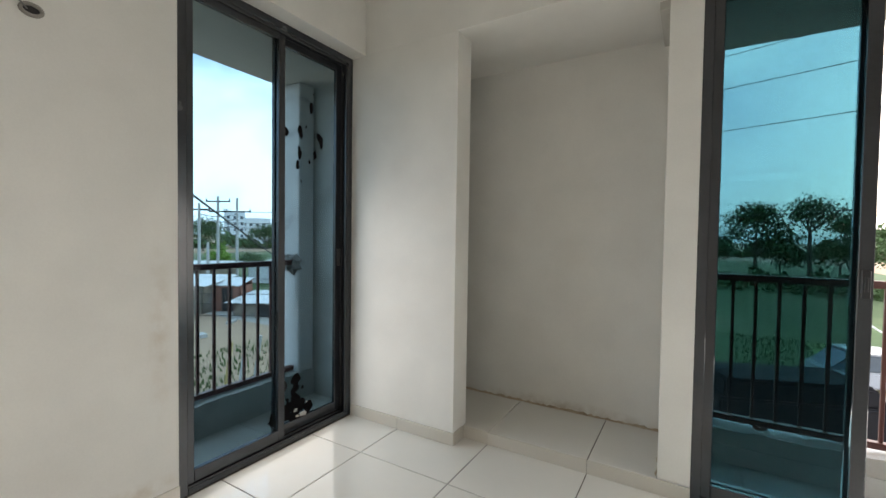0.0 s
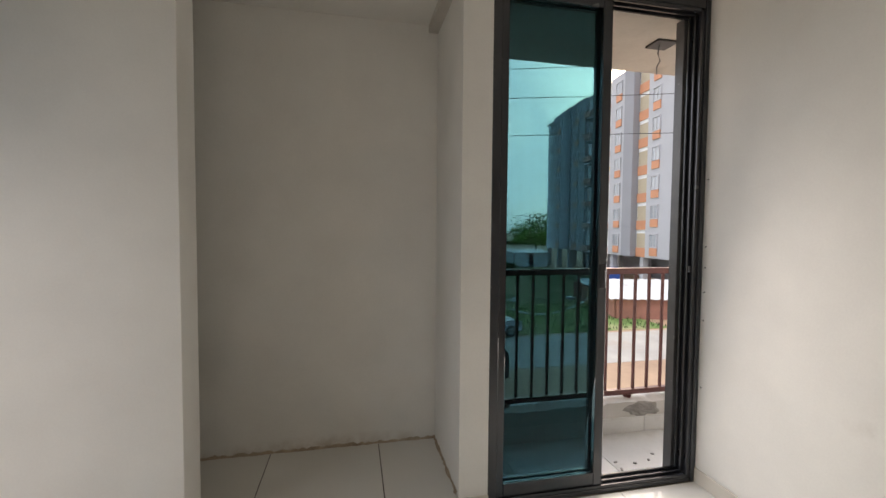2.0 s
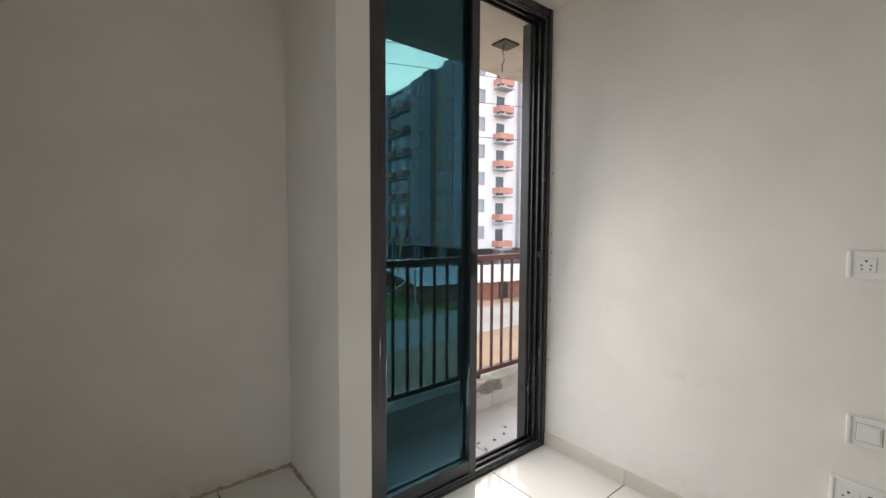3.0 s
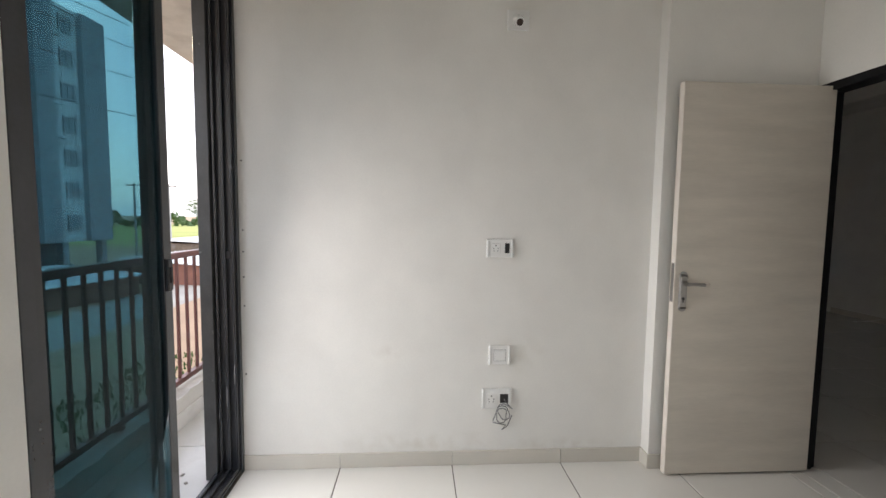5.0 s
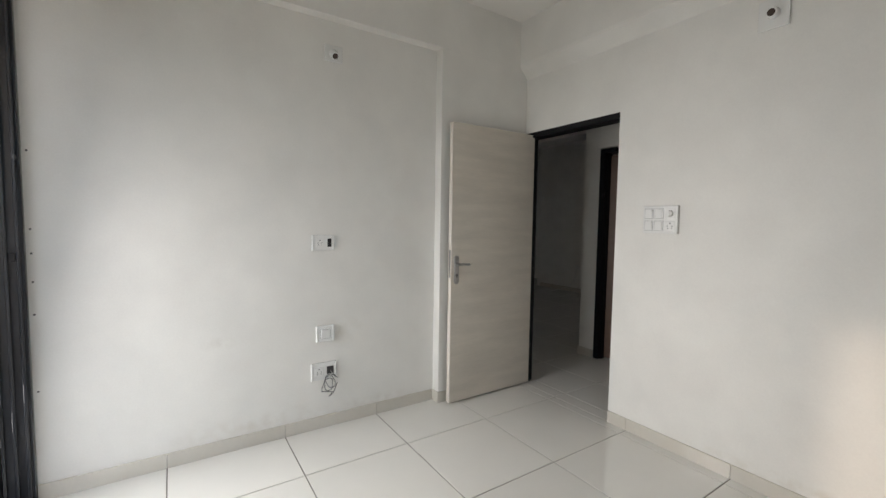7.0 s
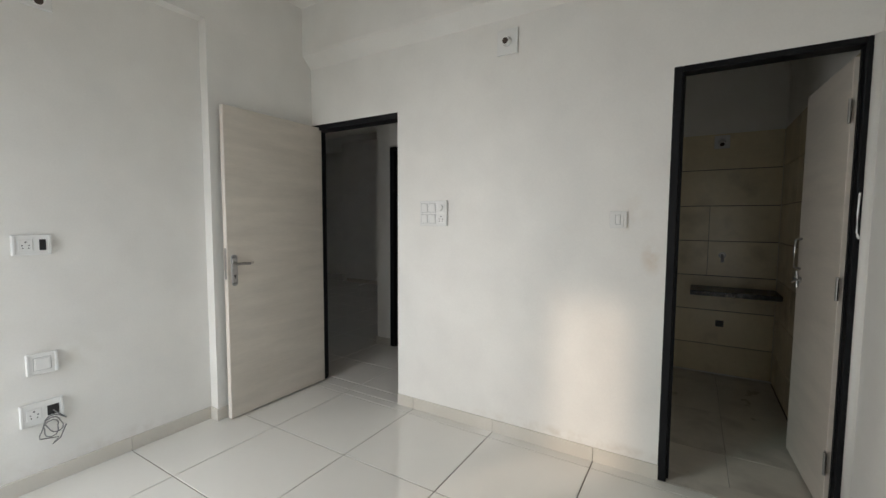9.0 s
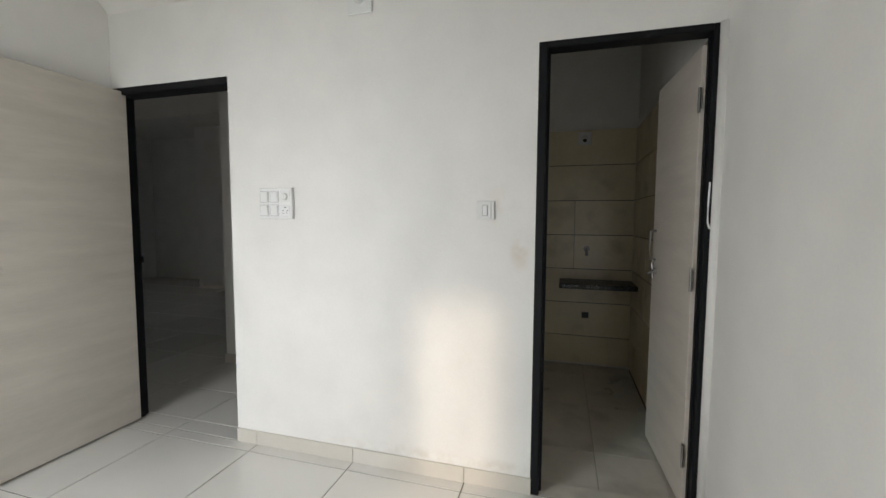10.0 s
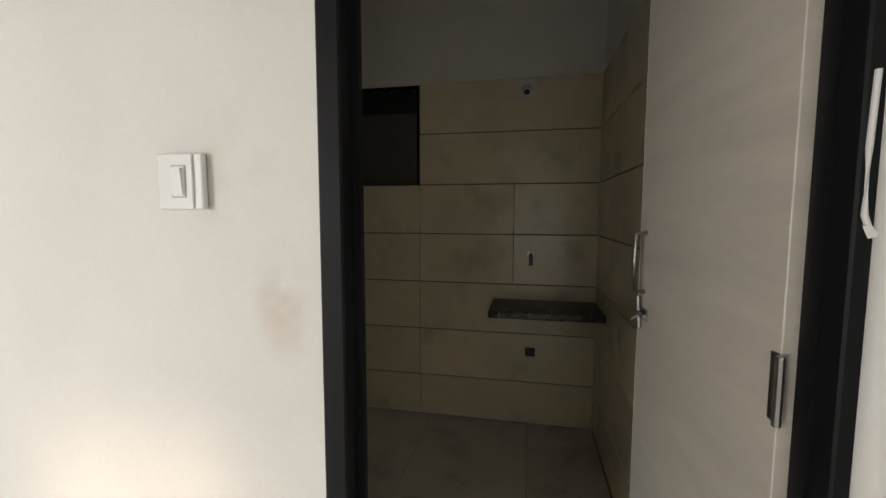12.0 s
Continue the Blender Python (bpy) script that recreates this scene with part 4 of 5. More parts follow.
def at_az(az, d, z=GROUND_Z):
    return (-0.3 + d * math.sin(radians(az)), 0.5 + d * math.cos(radians(az)), z)


def tree(at, height, spread_r, seed, mat=LEAF, name="tree", trunk=0.35, count=900, leaf=0.32, label="green roadside tree with a loose crown"):
    rnd = random.Random(seed)
    t = thing(name, label, "tree", "trees")
    t.matrix_basis = Matrix.Translation(at)
    bm = bmesh.new()
    h0 = height * trunk
    bend = Vector((rnd.uniform(-0.3, 0.3), rnd.uniform(-0.3, 0.3), h0))
    rod(bm, (0, 0, 0), bend, 0.028 * height, 8, 0.018 * height)
    tips = []
    for k in range(7):
        a = k * 2.4 + rnd.uniform(-0.4, 0.4)
        r = spread_r * rnd.uniform(0.35, 0.8)
        tip = Vector((r * math.cos(a), r * math.sin(a), height * rnd.uniform(0.55, 0.92)))
        rod(bm, bend, tip, 0.013 * height, 5, 0.004 * height)
        tips.append(tip)
    tips.append(Vector((0, 0, height * 0.9)))
    part("trunk", bm, BARK, t)
    verts, faces = [], []
    for k in range(count):
        c = rnd.choice(tips)
        o = Vector((rnd.gauss(0, 1), rnd.gauss(0, 1), rnd.gauss(0, 0.75))) * spread_r * 0.26
        p = c + o
        if p.z < h0 * 0.7:
            p.z = h0 * 0.7 + rnd.random()
        q = Euler((rnd.uniform(-1.2, 1.2), rnd.uniform(-1.2, 1.2), rnd.uniform(0, 6.28))).to_matrix()
        s = leaf * rnd.uniform(0.5, 1.3)
        b = len(verts)
        for x, y in ((-1, 0), (-0.3, -0.6), (1, 0), (-0.2, 0.6)):
            verts.append(p + q @ Vector((x * s, y * s, 0.1 * s * x * y)))
        faces.append((b, b + 1, b + 2, b + 3))
    me = bpy.data.meshes.new("crown")
    me.from_pydata(verts, [], faces)
    me.materials.append(mat)
    cr = new("crown", me)
    cr.parent = t
    return t


tree(at_az(6.6, 70), 10.2, 3.9, 1, count=3900, leaf=0.23)
tree(at_az(2.2, 80), 6.0, 3.4, 2, count=2340, leaf=0.23)
tree(at_az(11.0, 76), 11.4, 3.6, 3, trunk=0.6, count=1820, leaf=0.23)
tree(at_az(8.6, 82), 5.4, 3.6, 4, count=2340, leaf=0.23)
tree(at_az(13.2, 85), 5.8, 3.8, 5, count=2340, leaf=0.25)
tree(at_az(14.6, 46), 8.0, 1.6, 6, trunk=0.25, count=2600, leaf=0.14)
tree(at_az(17.0, 55), 7.2, 2.6, 7, count=2600, leaf=0.17)
tree(at_az(24.6, 95), 8.5, 5.5, 9, LIME, count=3120, leaf=0.28, label="pale green tree beside the tower block")
tree(at_az(65.5, 120), 11, 5.0, 12, LIME, count=3120, leaf=0.28)
tree(at_az(63.5, 140), 10, 5.0, 13, count=2340, leaf=0.28)
tree(at_az(-59.4, 52), 4.6, 1.3, 14, LIME, trunk=0.6, count=1560, leaf=0.11, label="small clipped lime-green tree")
tree(at_az(-61.0, 150), 9, 6, 15, count=3120, leaf=0.33)
tree(at_az(-56.0, 60), 3.0, 1.8, 16, count=1820, leaf=0.11)
tree(at_az(-54.0, 170), 8, 6, 17, count=2600, leaf=0.33)


def woods(name, label, az0, az1, d, tall, seed, n):
    """A far belt of trees as one mass of leaf clumps."""
    rnd = random.Random(seed)
    verts, faces = [], []
    for k in range(n):
        a = rnd.uniform(az0, az1)
        dd = d * rnd.uniform(0.9, 1.15)
        x, y, _ = at_az(a, dd)
        top = tall * (0.55 + 0.45 * math.sin(a * 1.7) * math.sin(a * 0.63 + 1)) * rnd.uniform(0.5, 1.1)
        z = GROUND_Z + top * rnd.random() ** 0.6
        s = rnd.uniform(0.4, 1.0) * d / 150
        q = Euler((rnd.uniform(-1.4, 1.4), rnd.uniform(-1.4, 1.4), rnd.uniform(0, 6.28))).to_matrix()
        b = len(verts)
        for u, v in ((-1, 0), (-0.3, -0.7), (1, -0.1), (0.2, 0.8), (-0.7, 0.5)):
            verts.append(Vector((x, y, z)) + q @ Vector((u * s, v * s, 0)))
        faces.append((b, b + 1, b + 2, b + 3, b + 4))
    me = bpy.data.meshes.new(name)
    me.from_pydata(verts, [], faces)
    me.materials.append(LEAF)
    tagged(new(name, me), label, "woods", kind="stuff")


woods("far_woods", "distant belt of dark green trees", -100, 26, 190, 6.5, 31, 12000)
woods("far_woods", "distant belt of dark green trees", 26, 100, 260, 9.0, 32, 4000)
woods("hedge", "low scrub and bushes beside the fields", -4, 22, 62, 2.6, 33, 3000)


def grass(name, label, areas, n, seed, size=0.35, mat=FIELD):
    rnd = random.Random(seed)
    verts, faces = [], []
    for k in range(n):
        x0, x1, y0, y1 = rnd.choice(areas)
        p = Vector((rnd.uniform(x0, x1), rnd.uniform(y0, y1), GROUND_Z))
        a, s = rnd.uniform(0, 6.28), size * rnd.uniform(0.4, 1.2)
        u = Vector((math.cos(a), math.sin(a), 0))
        lean = Vector((rnd.uniform(-0.3, 0.3), rnd.uniform(-0.3, 0.3), 1)) * s
        b = len(verts)
        verts += [p - u * s * 0.25, p + u * s * 0.25, p + lean + u * 0.1 * s, p + lean * 0.9 - u * 0.12 * s]
        faces.append((b, b + 1, b + 2, b + 3))
    me = bpy.data.meshes.new(name)
    me.from_pydata(verts, [], faces)
    me.materials.append(mat)
    tagged(new(name, me), label, "grass", kind="stuff")


grass("weeds", "clumps of weeds and grass on waste ground", [(-19, -8, 3, 16), (2, 18, 21.5, 30), (-14, -8, 4, 14), (4, 16, 5, 12), (-40, -20, 30, 60)], 14000, 41, 0.16)

# ---- the tower block across the road ----
FH, BASE, FLOORS = 2.88, 3.0, 7
tower = thing("apartment_building", "grey and white seven-storey apartment block with orange panels", "building")
tower.matrix_basis = pose(28.5, 33.2, GROUND_Z, 0, 0, -4.5)
TOPZ = BASE + FLOORS * FH
blocks("wall", WHITEWALL, [(0.3, 14, 0.3, 32.6, BASE, TOPZ), (0.1, 14.2, 0.1, 32.8, TOPZ, TOPZ + 0.3)], tower)
for y0, y1, m, out in ((0.6, 4.7, GREYWALL, 0.25), (7.0, 8.8, DGREY, 0.45), (8.8, 12.2, GREYWALL, 0.1), (18.4, 22.6, GREYWALL, 0.2), (22.6, 24.2, DGREY, 0.4), (24.2, 29.3, GREYWALL, 0.2)):
    blocks("bay", m, [(-out, 0.3, y0 + 0.02, y1 - 0.02, BASE, TOPZ + 0.4)], tower, "grey projecting bay")
for x0, x1 in ((6.9, 8.6), (11.4, 13.9)):
    blocks("bay", GREYWALL, [(x0, x1, -0.2, 0.3, BASE, TOPZ + 0.4)], tower, "grey projecting bay")
for x in (0.6, 5, 9.5, 13.6):
    for y in (0.8, 6, 12, 18, 24, 28, 32):
        blocks("column", GREYWALL, [(x - 0.3, x + 0.3, y - 0.3, y + 0.3, 0, BASE)], tower)
blocks("ground_storey_core", DGREY, [(6, 12, 3, 30, 0, BASE)], tower, "dark parking level core")


def mesh_of(name, rows, mat):
    bm = bmesh.new()
    for r in rows:
        box(bm, *r)
    me = bpy.data.meshes.new(name)
    bm.to_mesh(me)
    bm.free()
    me.materials.append(mat)
    return me


WM = {"frame": mesh_of("window", [(-0.12, 0.02, -0.62, -0.52, 0, 1.4), (-0.12, 0.02, 0.52, 0.62, 0, 1.4), (-0.12, 0.02, -0.52, 0.52, 1.3, 1.4), (-0.12, 0.02, -0.52, 0.52, 0, 0.1),
                                  (-0.08, 0.02, -0.03, 0.03, 0.1, 1.3)], GREYWALL),
      "pane": mesh_of("pane", [(-0.04, 0.0, -0.52, 0.52, 0.1, 1.3)], material("pale_window_glass", (0.34, 0.36, 0.38), 0.15, spread=0.2, scale=0.7, fine=8, bump=0.0)),
      "spandrel": mesh_of("spandrel", [(-0.1, 0.02, -0.55, 0.55, -0.8, -0.02)], ORANGE),
      "slab": mesh_of("balcony", [(-1.2, 0.0, -0.95, 0.95, -0.18, 0.0)], GREYWALL),
      "panel": mesh_of("front_panel", [(-1.2, -1.16, -0.95, 0.95, 0.2, 0.85), (-1.16, 0, -0.95, -0.91, 0.2, 0.85), (-1.16, 0, 0.91, 0.95, 0.2, 0.85)], REDP),
      "door": mesh_of("balcony_door", [(-0.03, 0.04, -0.6, 0.5, 0, 2.1)], WINGLASS),
      "recess": mesh_of("balcony", [(-0.02, 0.02, -1.1, 1.1, 0.0, 2.5)], material("beige_recess", (0.44, 0.37, 0.27), 0.85)),
      "rpanel": mesh_of("front_panel", [(-0.12, -0.02, -1.1, 1.1, 0.0, 0.95)], ORANGE)}


def fix(key, parent, m, name=None):
    ob = new(name or WM[key].name, WM[key])
    ob.parent = parent
    ob.matrix_basis = m
    return ob


I4 = Matrix.Identity(4)
for f in range(FLOORS):
    z = BASE + f * FH
    for y, x, sp in ((3.3, -0.26, True), (10.4, -0.11, True), (20.9, -0.21, True), (27.0, -0.21, True), (30.8, 0.29, False)):
        w = fix("frame", tower, pose(x, y, z + 1.05))
        fix("pane", w, I4)
        if sp:
            fix("spandrel", w, I4)
    for x in (1.5, 10.2):
        w = fix("frame", tower, pose(x, 0.29, z + 1.05, 0, 0, 90))
        fix("pane", w, I4)
    for y in (13.8, 16.7):
        b = fix("slab", tower, pose(0.3, y, z))
        fix("panel", b, I4)
        fix("door", b, I4)
    b = fix("recess", tower, pose(0.29, 5.85, z))
    fix("rpanel", b, I4)
    b = fix("slab", tower, pose(4.3, 0.3, z, 0, 0, 90))
    fix("panel", b, I4)
    fix("door", b, I4)


ACM = mesh_of("ac_unit", [(-0.45, -0.1, -0.4, 0.4, 0.0, 0.55)], WHITEWALL)
for f in (1, 3, 4, 6):
    ob = new("ac_unit", ACM)
    ob.parent = tower
    ob.matrix_basis = pose(9.0, 0.3, BASE + f * FH + 0.4, 0, 0, 90)

# ---- sheds, walls, vehicles, poles ----
def shed(name, label, x0, x1, y0, y1, h, turn=0.0, wall=SHACK, roof=SHEET, over=0.4):
    """A low hut: walls, door opening, and a sloping corrugated roof with visible ribs."""
    s = thing(name, label, "shed")
    cx, cy = (x0 + x1) / 2, (y0 + y1) / 2
    s.matrix_basis = pose(cx, cy, GROUND_Z, 0, 0, turn)
    w, d = (x1 - x0) / 2, (y1 - y0) / 2
    blocks("wall", wall, [(-w, w, -d, -d + 0.12, 0, h), (-w, w, d - 0.12, d, 0, h + 0.3), (-w, -w + 0.12, -d, d, 0, h), (w - 0.12, w, -d, d, 0, h)], s)
    blocks("door", DARKPL, [(-0.4, 0.4, -d - 0.03, -d, 0, min(h - 0.1, 1.9))], s)
    bm = bmesh.new()
    n = max(6, int(2 * (w + over) / 0.28))
    vs = []
    for i in range(n + 1):
        x = -w - over + 2 * (w + over) * i / n
        dz = 0.045 * (i % 2)
        vs.append((bm.verts.new((x, -d - over, h + dz)), bm.verts.new((x, d + over, h + 0.4 + dz))))
    for a, b in zip(vs, vs[1:]):
        bm.faces.new((a[0], b[0], b[1], a[1]))
    ext = bmesh.ops.extrude_face_region(bm, geom=bm.faces[:])
    for v in ext["geom"]:
        if isinstance(v, bmesh.types.BMVert):
            v.co.z += 0.05
    part("roof", bm, roof, s, "corrugated sheet roof")
    return s


shed("sheet_roof_shed", "long low shed with a white corrugated roof", 16.5, 30, 22.5, 29.5, 1.3, -14, wall=BRICK)
shed("sheet_roof_shed", "long low shed with a grey sheet roof", 33, 48, 17, 24, 1.6, -10, wall=BRICK)
shed("sheet_roof_shed", "long low shed with a grey sheet roof", 52, 66, 25, 33, 2.0, -5, wall=SHACK)
shed("field_shed", "small white shed in the fields", 24, 30, 62, 66, 2.2, 0, wall=WHITEWALL)
shed("shack", "board shack with a pale sheet roof", -34, -29, 14.5, 18, 1.9, 30)
shed("shack", "red painted shack with a sheet roof", -29.4, -27.6, 17.4, 19.2, 1.8, 28, wall=BRICK, over=0.1)
shed("shack", "low shack with a white sheet roof", -27, -22.5, 17.6, 20.4, 0.9, 25)
shed("shack", "board shack with a grey sheet roof", -46, -39, 20, 25, 2.2, 30)
shed("shack", "board shack with a grey sheet roof", -44, -38, 30, 35, 2.0, 20, wall=WHITEWALL)
wall_run = thing("compound_wall", "low reddish brick compound wall", "wall")
for k in range(10):
    blocks("panel", BRICK, [(18 + k * 2.3, 20.25 + k * 2.3, 33.0 - k * 0.6, 33.2 - k * 0.6, GROUND_Z, GROUND_Z + 1.3)], wall_run)
    blocks("post", CONC, [(20.25 + k * 2.3, 20.45 + k * 2.3, 32.95 - k * 0.6, 33.25 - k * 0.6, GROUND_Z, GROUND_Z + 1.5)], wall_run)
for k, (az, d, w, h) in enumerate(((-57.6, 230, 9, 17), (-55.2, 240, 14, 14), (-56.6, 250, 7, 11), (-53.4, 260, 12, 10))):
    x, y, _ = at_az(az, d)
    hb = thing("far_building", "pale distant apartment block", "building", "far blocks")
    hb.matrix_basis = pose(x, y, GROUND_Z, 0, 0, -az)
    blocks("wall", WHITEWALL, [(-w / 2, w / 2, -4, 4, 0, h)], hb)
    for f in range(int(h / 3)):
        for c in range(int(w / 3)):
            blocks("window", WINGLASS, [(-w / 2 + 1 + c * 3, -w / 2 + 2.3 + c * 3, -4.05, -3.98, 1 + f * 3, 2.4 + f * 3)], hb)


def vehicle(label, at, turn, paint, length, width, height, van=False):
    """A parked car or van: shaped body, glasshouse, four wheels with rims."""
    v = thing("van" if van else "car", label, "vehicle")
    v.matrix_basis = pose(*at, 0, 0, turn)
    L, W, H = length / 2, width / 2, height

    def loft(nm, prof, mat, half):
        bm = bmesh.new()
        a = [bm.verts.new((x, -half, z)) for x, z in prof]
        b = [bm.verts.new((x, half, z)) for x, z in prof]
        bm.faces.new(a)
        bm.faces.new(b[::-1])
        for i in range(len(prof)):
            j = (i + 1) % len(prof)
            bm.faces.new((a[i], b[i], b[j], a[j]))
        bmesh.ops.bevel(bm, geom=bm.edges[:], offset=0.06, segments=2, affect='EDGES')
        return part(nm, bm, mat, v)
    hood = 0.75 * H if van else 0.58 * H
    loft("body", [(-L, 0.25), (L, 0.25), (L, hood * 0.8), (L * 0.86, hood), (-L, hood)], paint, W)
    loft("cabin", [(-L * 0.95, hood - 0.02), (L * (0.75 if van else 0.45), hood - 0.02), (L * (0.6 if van else 0.2), H), (-L * (0.93 if van else 0.6), H)], CARB if van else WINGLASS, W * 0.92)
    loft("roof", [(-L * (0.92 if van else 0.6), H - 0.01), (L * (0.58 if van else 0.2), H - 0.01), (L * (0.56 if van else 0.18), H + 0.05), (-L * (0.9 if van else 0.58), H + 0.05)], paint, W * 0.9)
    for sx in (-0.62, 0.62):
        for sy in (-1, 1):
            bm = bmesh.new()
            rod(bm, (sx * L, sy * (W - 0.2), 0.31), (sx * L, sy * (W + 0.01), 0.31), 0.31, 18)
            wh = part("wheel", bm, RUBBER, v)
            bm = bmesh.new()
            rod(bm, (sx * L, sy * (W - 0.02), 0.31), (sx * L, sy * (W + 0.02), 0.31), 0.18, 14)
            part("rim", bm, STEEL, wh)
    for sy in (-0.7, 0.7):
        bm = bmesh.new()
        box(bm, L - 0.06, L + 0.02, sy * W - 0.14, sy * W + 0.14, 0.55, 0.72, 0.03)
        part("headlight", bm, PLASTIC, v)


vehicle("black parked van beside the road", (2.6, 14.6, GROUND_Z), 20, CARB, 4.4, 1.7, 1.9, True)
vehicle("grey parked car beside the road", (6.2, 21.6, GROUND_Z + 0.012), 12, CARW, 3.9, 1.65, 1.45)
vehicle("blue parked car under the tower block", (29, 44, GROUND_Z), 70, CARP, 4.0, 1.7, 1.5)

bp = thing("bamboo_pole", "tall leaning bamboo pole", "pole")
bm = bmesh.new()
rod(bm, (16.9, 29.3, GROUND_Z), (18.0, 28.4, 6.2), 0.09, 8, 0.05)
part("cane", bm, BAMBOO, bp)


def utility_pole(at, top, arms, turn, label="tall electricity pole with cross arms"):
    u = thing("utility_pole", label, "pole", "poles")
    u.matrix_basis = pose(*at, 0, 0, turn)
    h = top - at[2]
    bm = bmesh.new()
    rod(bm, (0, 0, 0), (0, 0, h), 0.17, 8, 0.11)
    part("pole", bm, CONC, u)
    for dz, w in arms:
        bm = bmesh.new()
        box(bm, -w, w, -0.06, 0.06, h - dz - 0.06, h - dz + 0.06)
        for x in (-w, 0, w):
            rod(bm, (x * 0.95, 0, h - dz), (x * 0.95, 0, h - dz + 0.3), 0.05, 6)
        part("cross_arm", bm, CARB, u, "steel cross arm with insulators")
    return u


PA, PB, PC = at_az(-61.5, 45), at_az(-59.5, 46), at_az(-57.4, 47)
utility_pole(PA, 4.2, ((0.6, 1.0),), 30)
utility_pole(PB, 5.0, ((0.5, 1.2), (1.5, 0.9)), 30)
utility_pole(PC, 5.0, ((1.4, 1.4),), 30)
utility_pole(at_az(-60.6, 40), 0.6, (), 0, "short white concrete post")
utility_pole(at_az(-40, 60), 5.0, ((0.5, 1.2),), 20)
utility_pole(at_az(-75, 60), 5.0, ((0.5, 1.2),), 20)
utility_pole(at_az(59.0, 62), 5.0, ((0.2, 1.6),), 60)
utility_pole(at_az(55.8, 62), 5.0, ((0.2, 1.6),), 60)
utility_pole(at_az(14.2, 52), 4.6, ((0.4, 0.8),), 10)
utility_pole(at_az(-12, 62), 5.0, ((0.5, 1.0),), 10)
utility_pole(at_az(-27, 30), 11.0, ((0.3, 1.2),), 10)
utility_pole(at_az(76, 38), 11.0, ((0.3, 1.2),), 10)


def span(name, label, a, b, sag, r):
    bm = bmesh.new()
    a, b = Vector(a), Vector(b)
    tube(bm, [a.lerp(b, k / 14) - Vector((0, 0, sag * 4 * (k / 14) * (1 - k / 14))) for k in range(15)], r, 5)
    tagged(part(name, bm, CABLE), label, "cable", "overhead cables")


span("overhead_cable", "thick black service cable running down from the block", (-2.82, -0.75, 3.27), (-39, 35, -4.1), 0.25, 0.022)
w0, w1 = at_az(-40, 60), at_az(-75, 60)
for dz in (4.5, 5.5, 7.0, 7.6, 9.0):
    span("overhead_cable", "thin overhead electricity cable", (w1[0], w1[1], GROUND_Z + dz), (w0[0], w0[1], GROUND_Z + dz), 0.7, 0.03)
for k, dz in enumerate((0.4, 0.9, 1.5)):
    span("overhead_cable", "thin overhead electricity cable", (PA[0], PA[1], 3.6 - dz), (PC[0], PC[1], 3.8 - dz), 0.3, 0.03)
n0, n1 = at_az(-27, 30), at_az(76, 38)
for k, z in enumerate((10.6, 9.6, 8.2, 6.4)):
    span("overhead_cable", "thin overhead electricity cable", (n0[0], n0[1], z), (n1[0], n1[1], z), 0.4, 0.016)
n2, n3 = at_az(-12, 62), at_az(14.2, 52)
span("overhead_cable", "thin overhead electricity cable", (n2[0], n2[1], 4.5), (n3[0], n3[1], 4.3), 0.5, 0.025)
span("overhead_cable", "thin overhead electricity cable", (n3[0], n3[1], 4.3), (36.3, 57.0, 3.4), 0.5, 0.025)

bm = bmesh.new()
c0, c1 = Vector((5.2, 20.5, -1.3)), Vector((12.8, 20.5, -1.35))
tube(bm, [c0.lerp(c1, k / 24) - Vector((0, 0, 6.4 * (k / 24) * (1 - k / 24))) for k in range(25)], 0.03, 5)
tagged(part("hanging_cord", bm, SHEET), "pale cord hanging in a loop over the verge", "cable")
for x in (5.2, 12.8):
    u = thing("fence_post", "plain pole carrying a slack cord", "post", "yard posts")
    bm = bmesh.new()
    rod(bm, (x, 20.5, GROUND_Z), (x, 20.5, -1.25), 0.05, 7)
    part("stake", bm, CONC, u)

# odds and ends in the yard: boards, rubble, posts, a string of low wires
rnd = random.Random(77)
for k in range(26):
    bm = bmesh.new()
    w, d, h = rnd.uniform(0.3, 1.6), rnd.uniform(0.15, 0.5), rnd.uniform(0.06, 0.3)
    box(bm, -w / 2, w / 2, -d / 2, d / 2, 0, h, 0.02)
    ob = part("rubble_block", bm, rnd.choice((CONC, SHEET, BRICK, SHACK)))
    if k < 12:
        ob.matrix_basis = pose(rnd.uniform(-34, -20), rnd.uniform(12, 26), GROUND_Z, 0, 0, rnd.uniform(0, 180))
    else:
        ob.matrix_basis = pose(rnd.uniform(11, 24), rnd.uniform(24, 33), GROUND_Z, 0, 0, rnd.uniform(0, 180))
    tagged(ob, "block of building rubble on waste ground", "rubble", "rubble")
for az, d, top in ((-59.0, 15.5, -2.4), (-55.5, 17, -2.6), (-57.8, 13, -2.2)):
    p = thing("fence_post", "leaning wooden fence post in the yard", "post", "yard posts")
    x, y, z = at_az(az, d)
    bm = bmesh.new()
    rod(bm, (x, y, z), (x + 0.25, y + 0.1, top), 0.06, 7, 0.05)
    part("stake", bm, BAMBOO if az < -58 else CONC, p)
for k in range(5):
    a0, a1 = at_az(-75, 40 - 3 * k, -1.2 - 0.35 * k), at_az(-44, 34 - 2 * k, -2.2 - 0.3 * k)
    for q, az, d in ((a0, -75, 40 - 3 * k), (a1, -44, 34 - 2 * k)):
        u = thing("fence_post", "plain pole carrying low wires", "post", "yard posts")
        bm = bmesh.new()
        rod(bm, (q[0], q[1], GROUND_Z), (q[0], q[1], q[2] + 0.1), 0.08, 7)
        part("stake", bm, CONC, u)
    span("overhead_cable", "thin low cable over the yard", a0, a1, 0.3, 0.02)
structure(blocks("brown_field", DIRT, [(-230, -118, 0, 200, GROUND_Z - 0.1, GROUND_Z + 0.06)]), "ploughed brown field", "field")


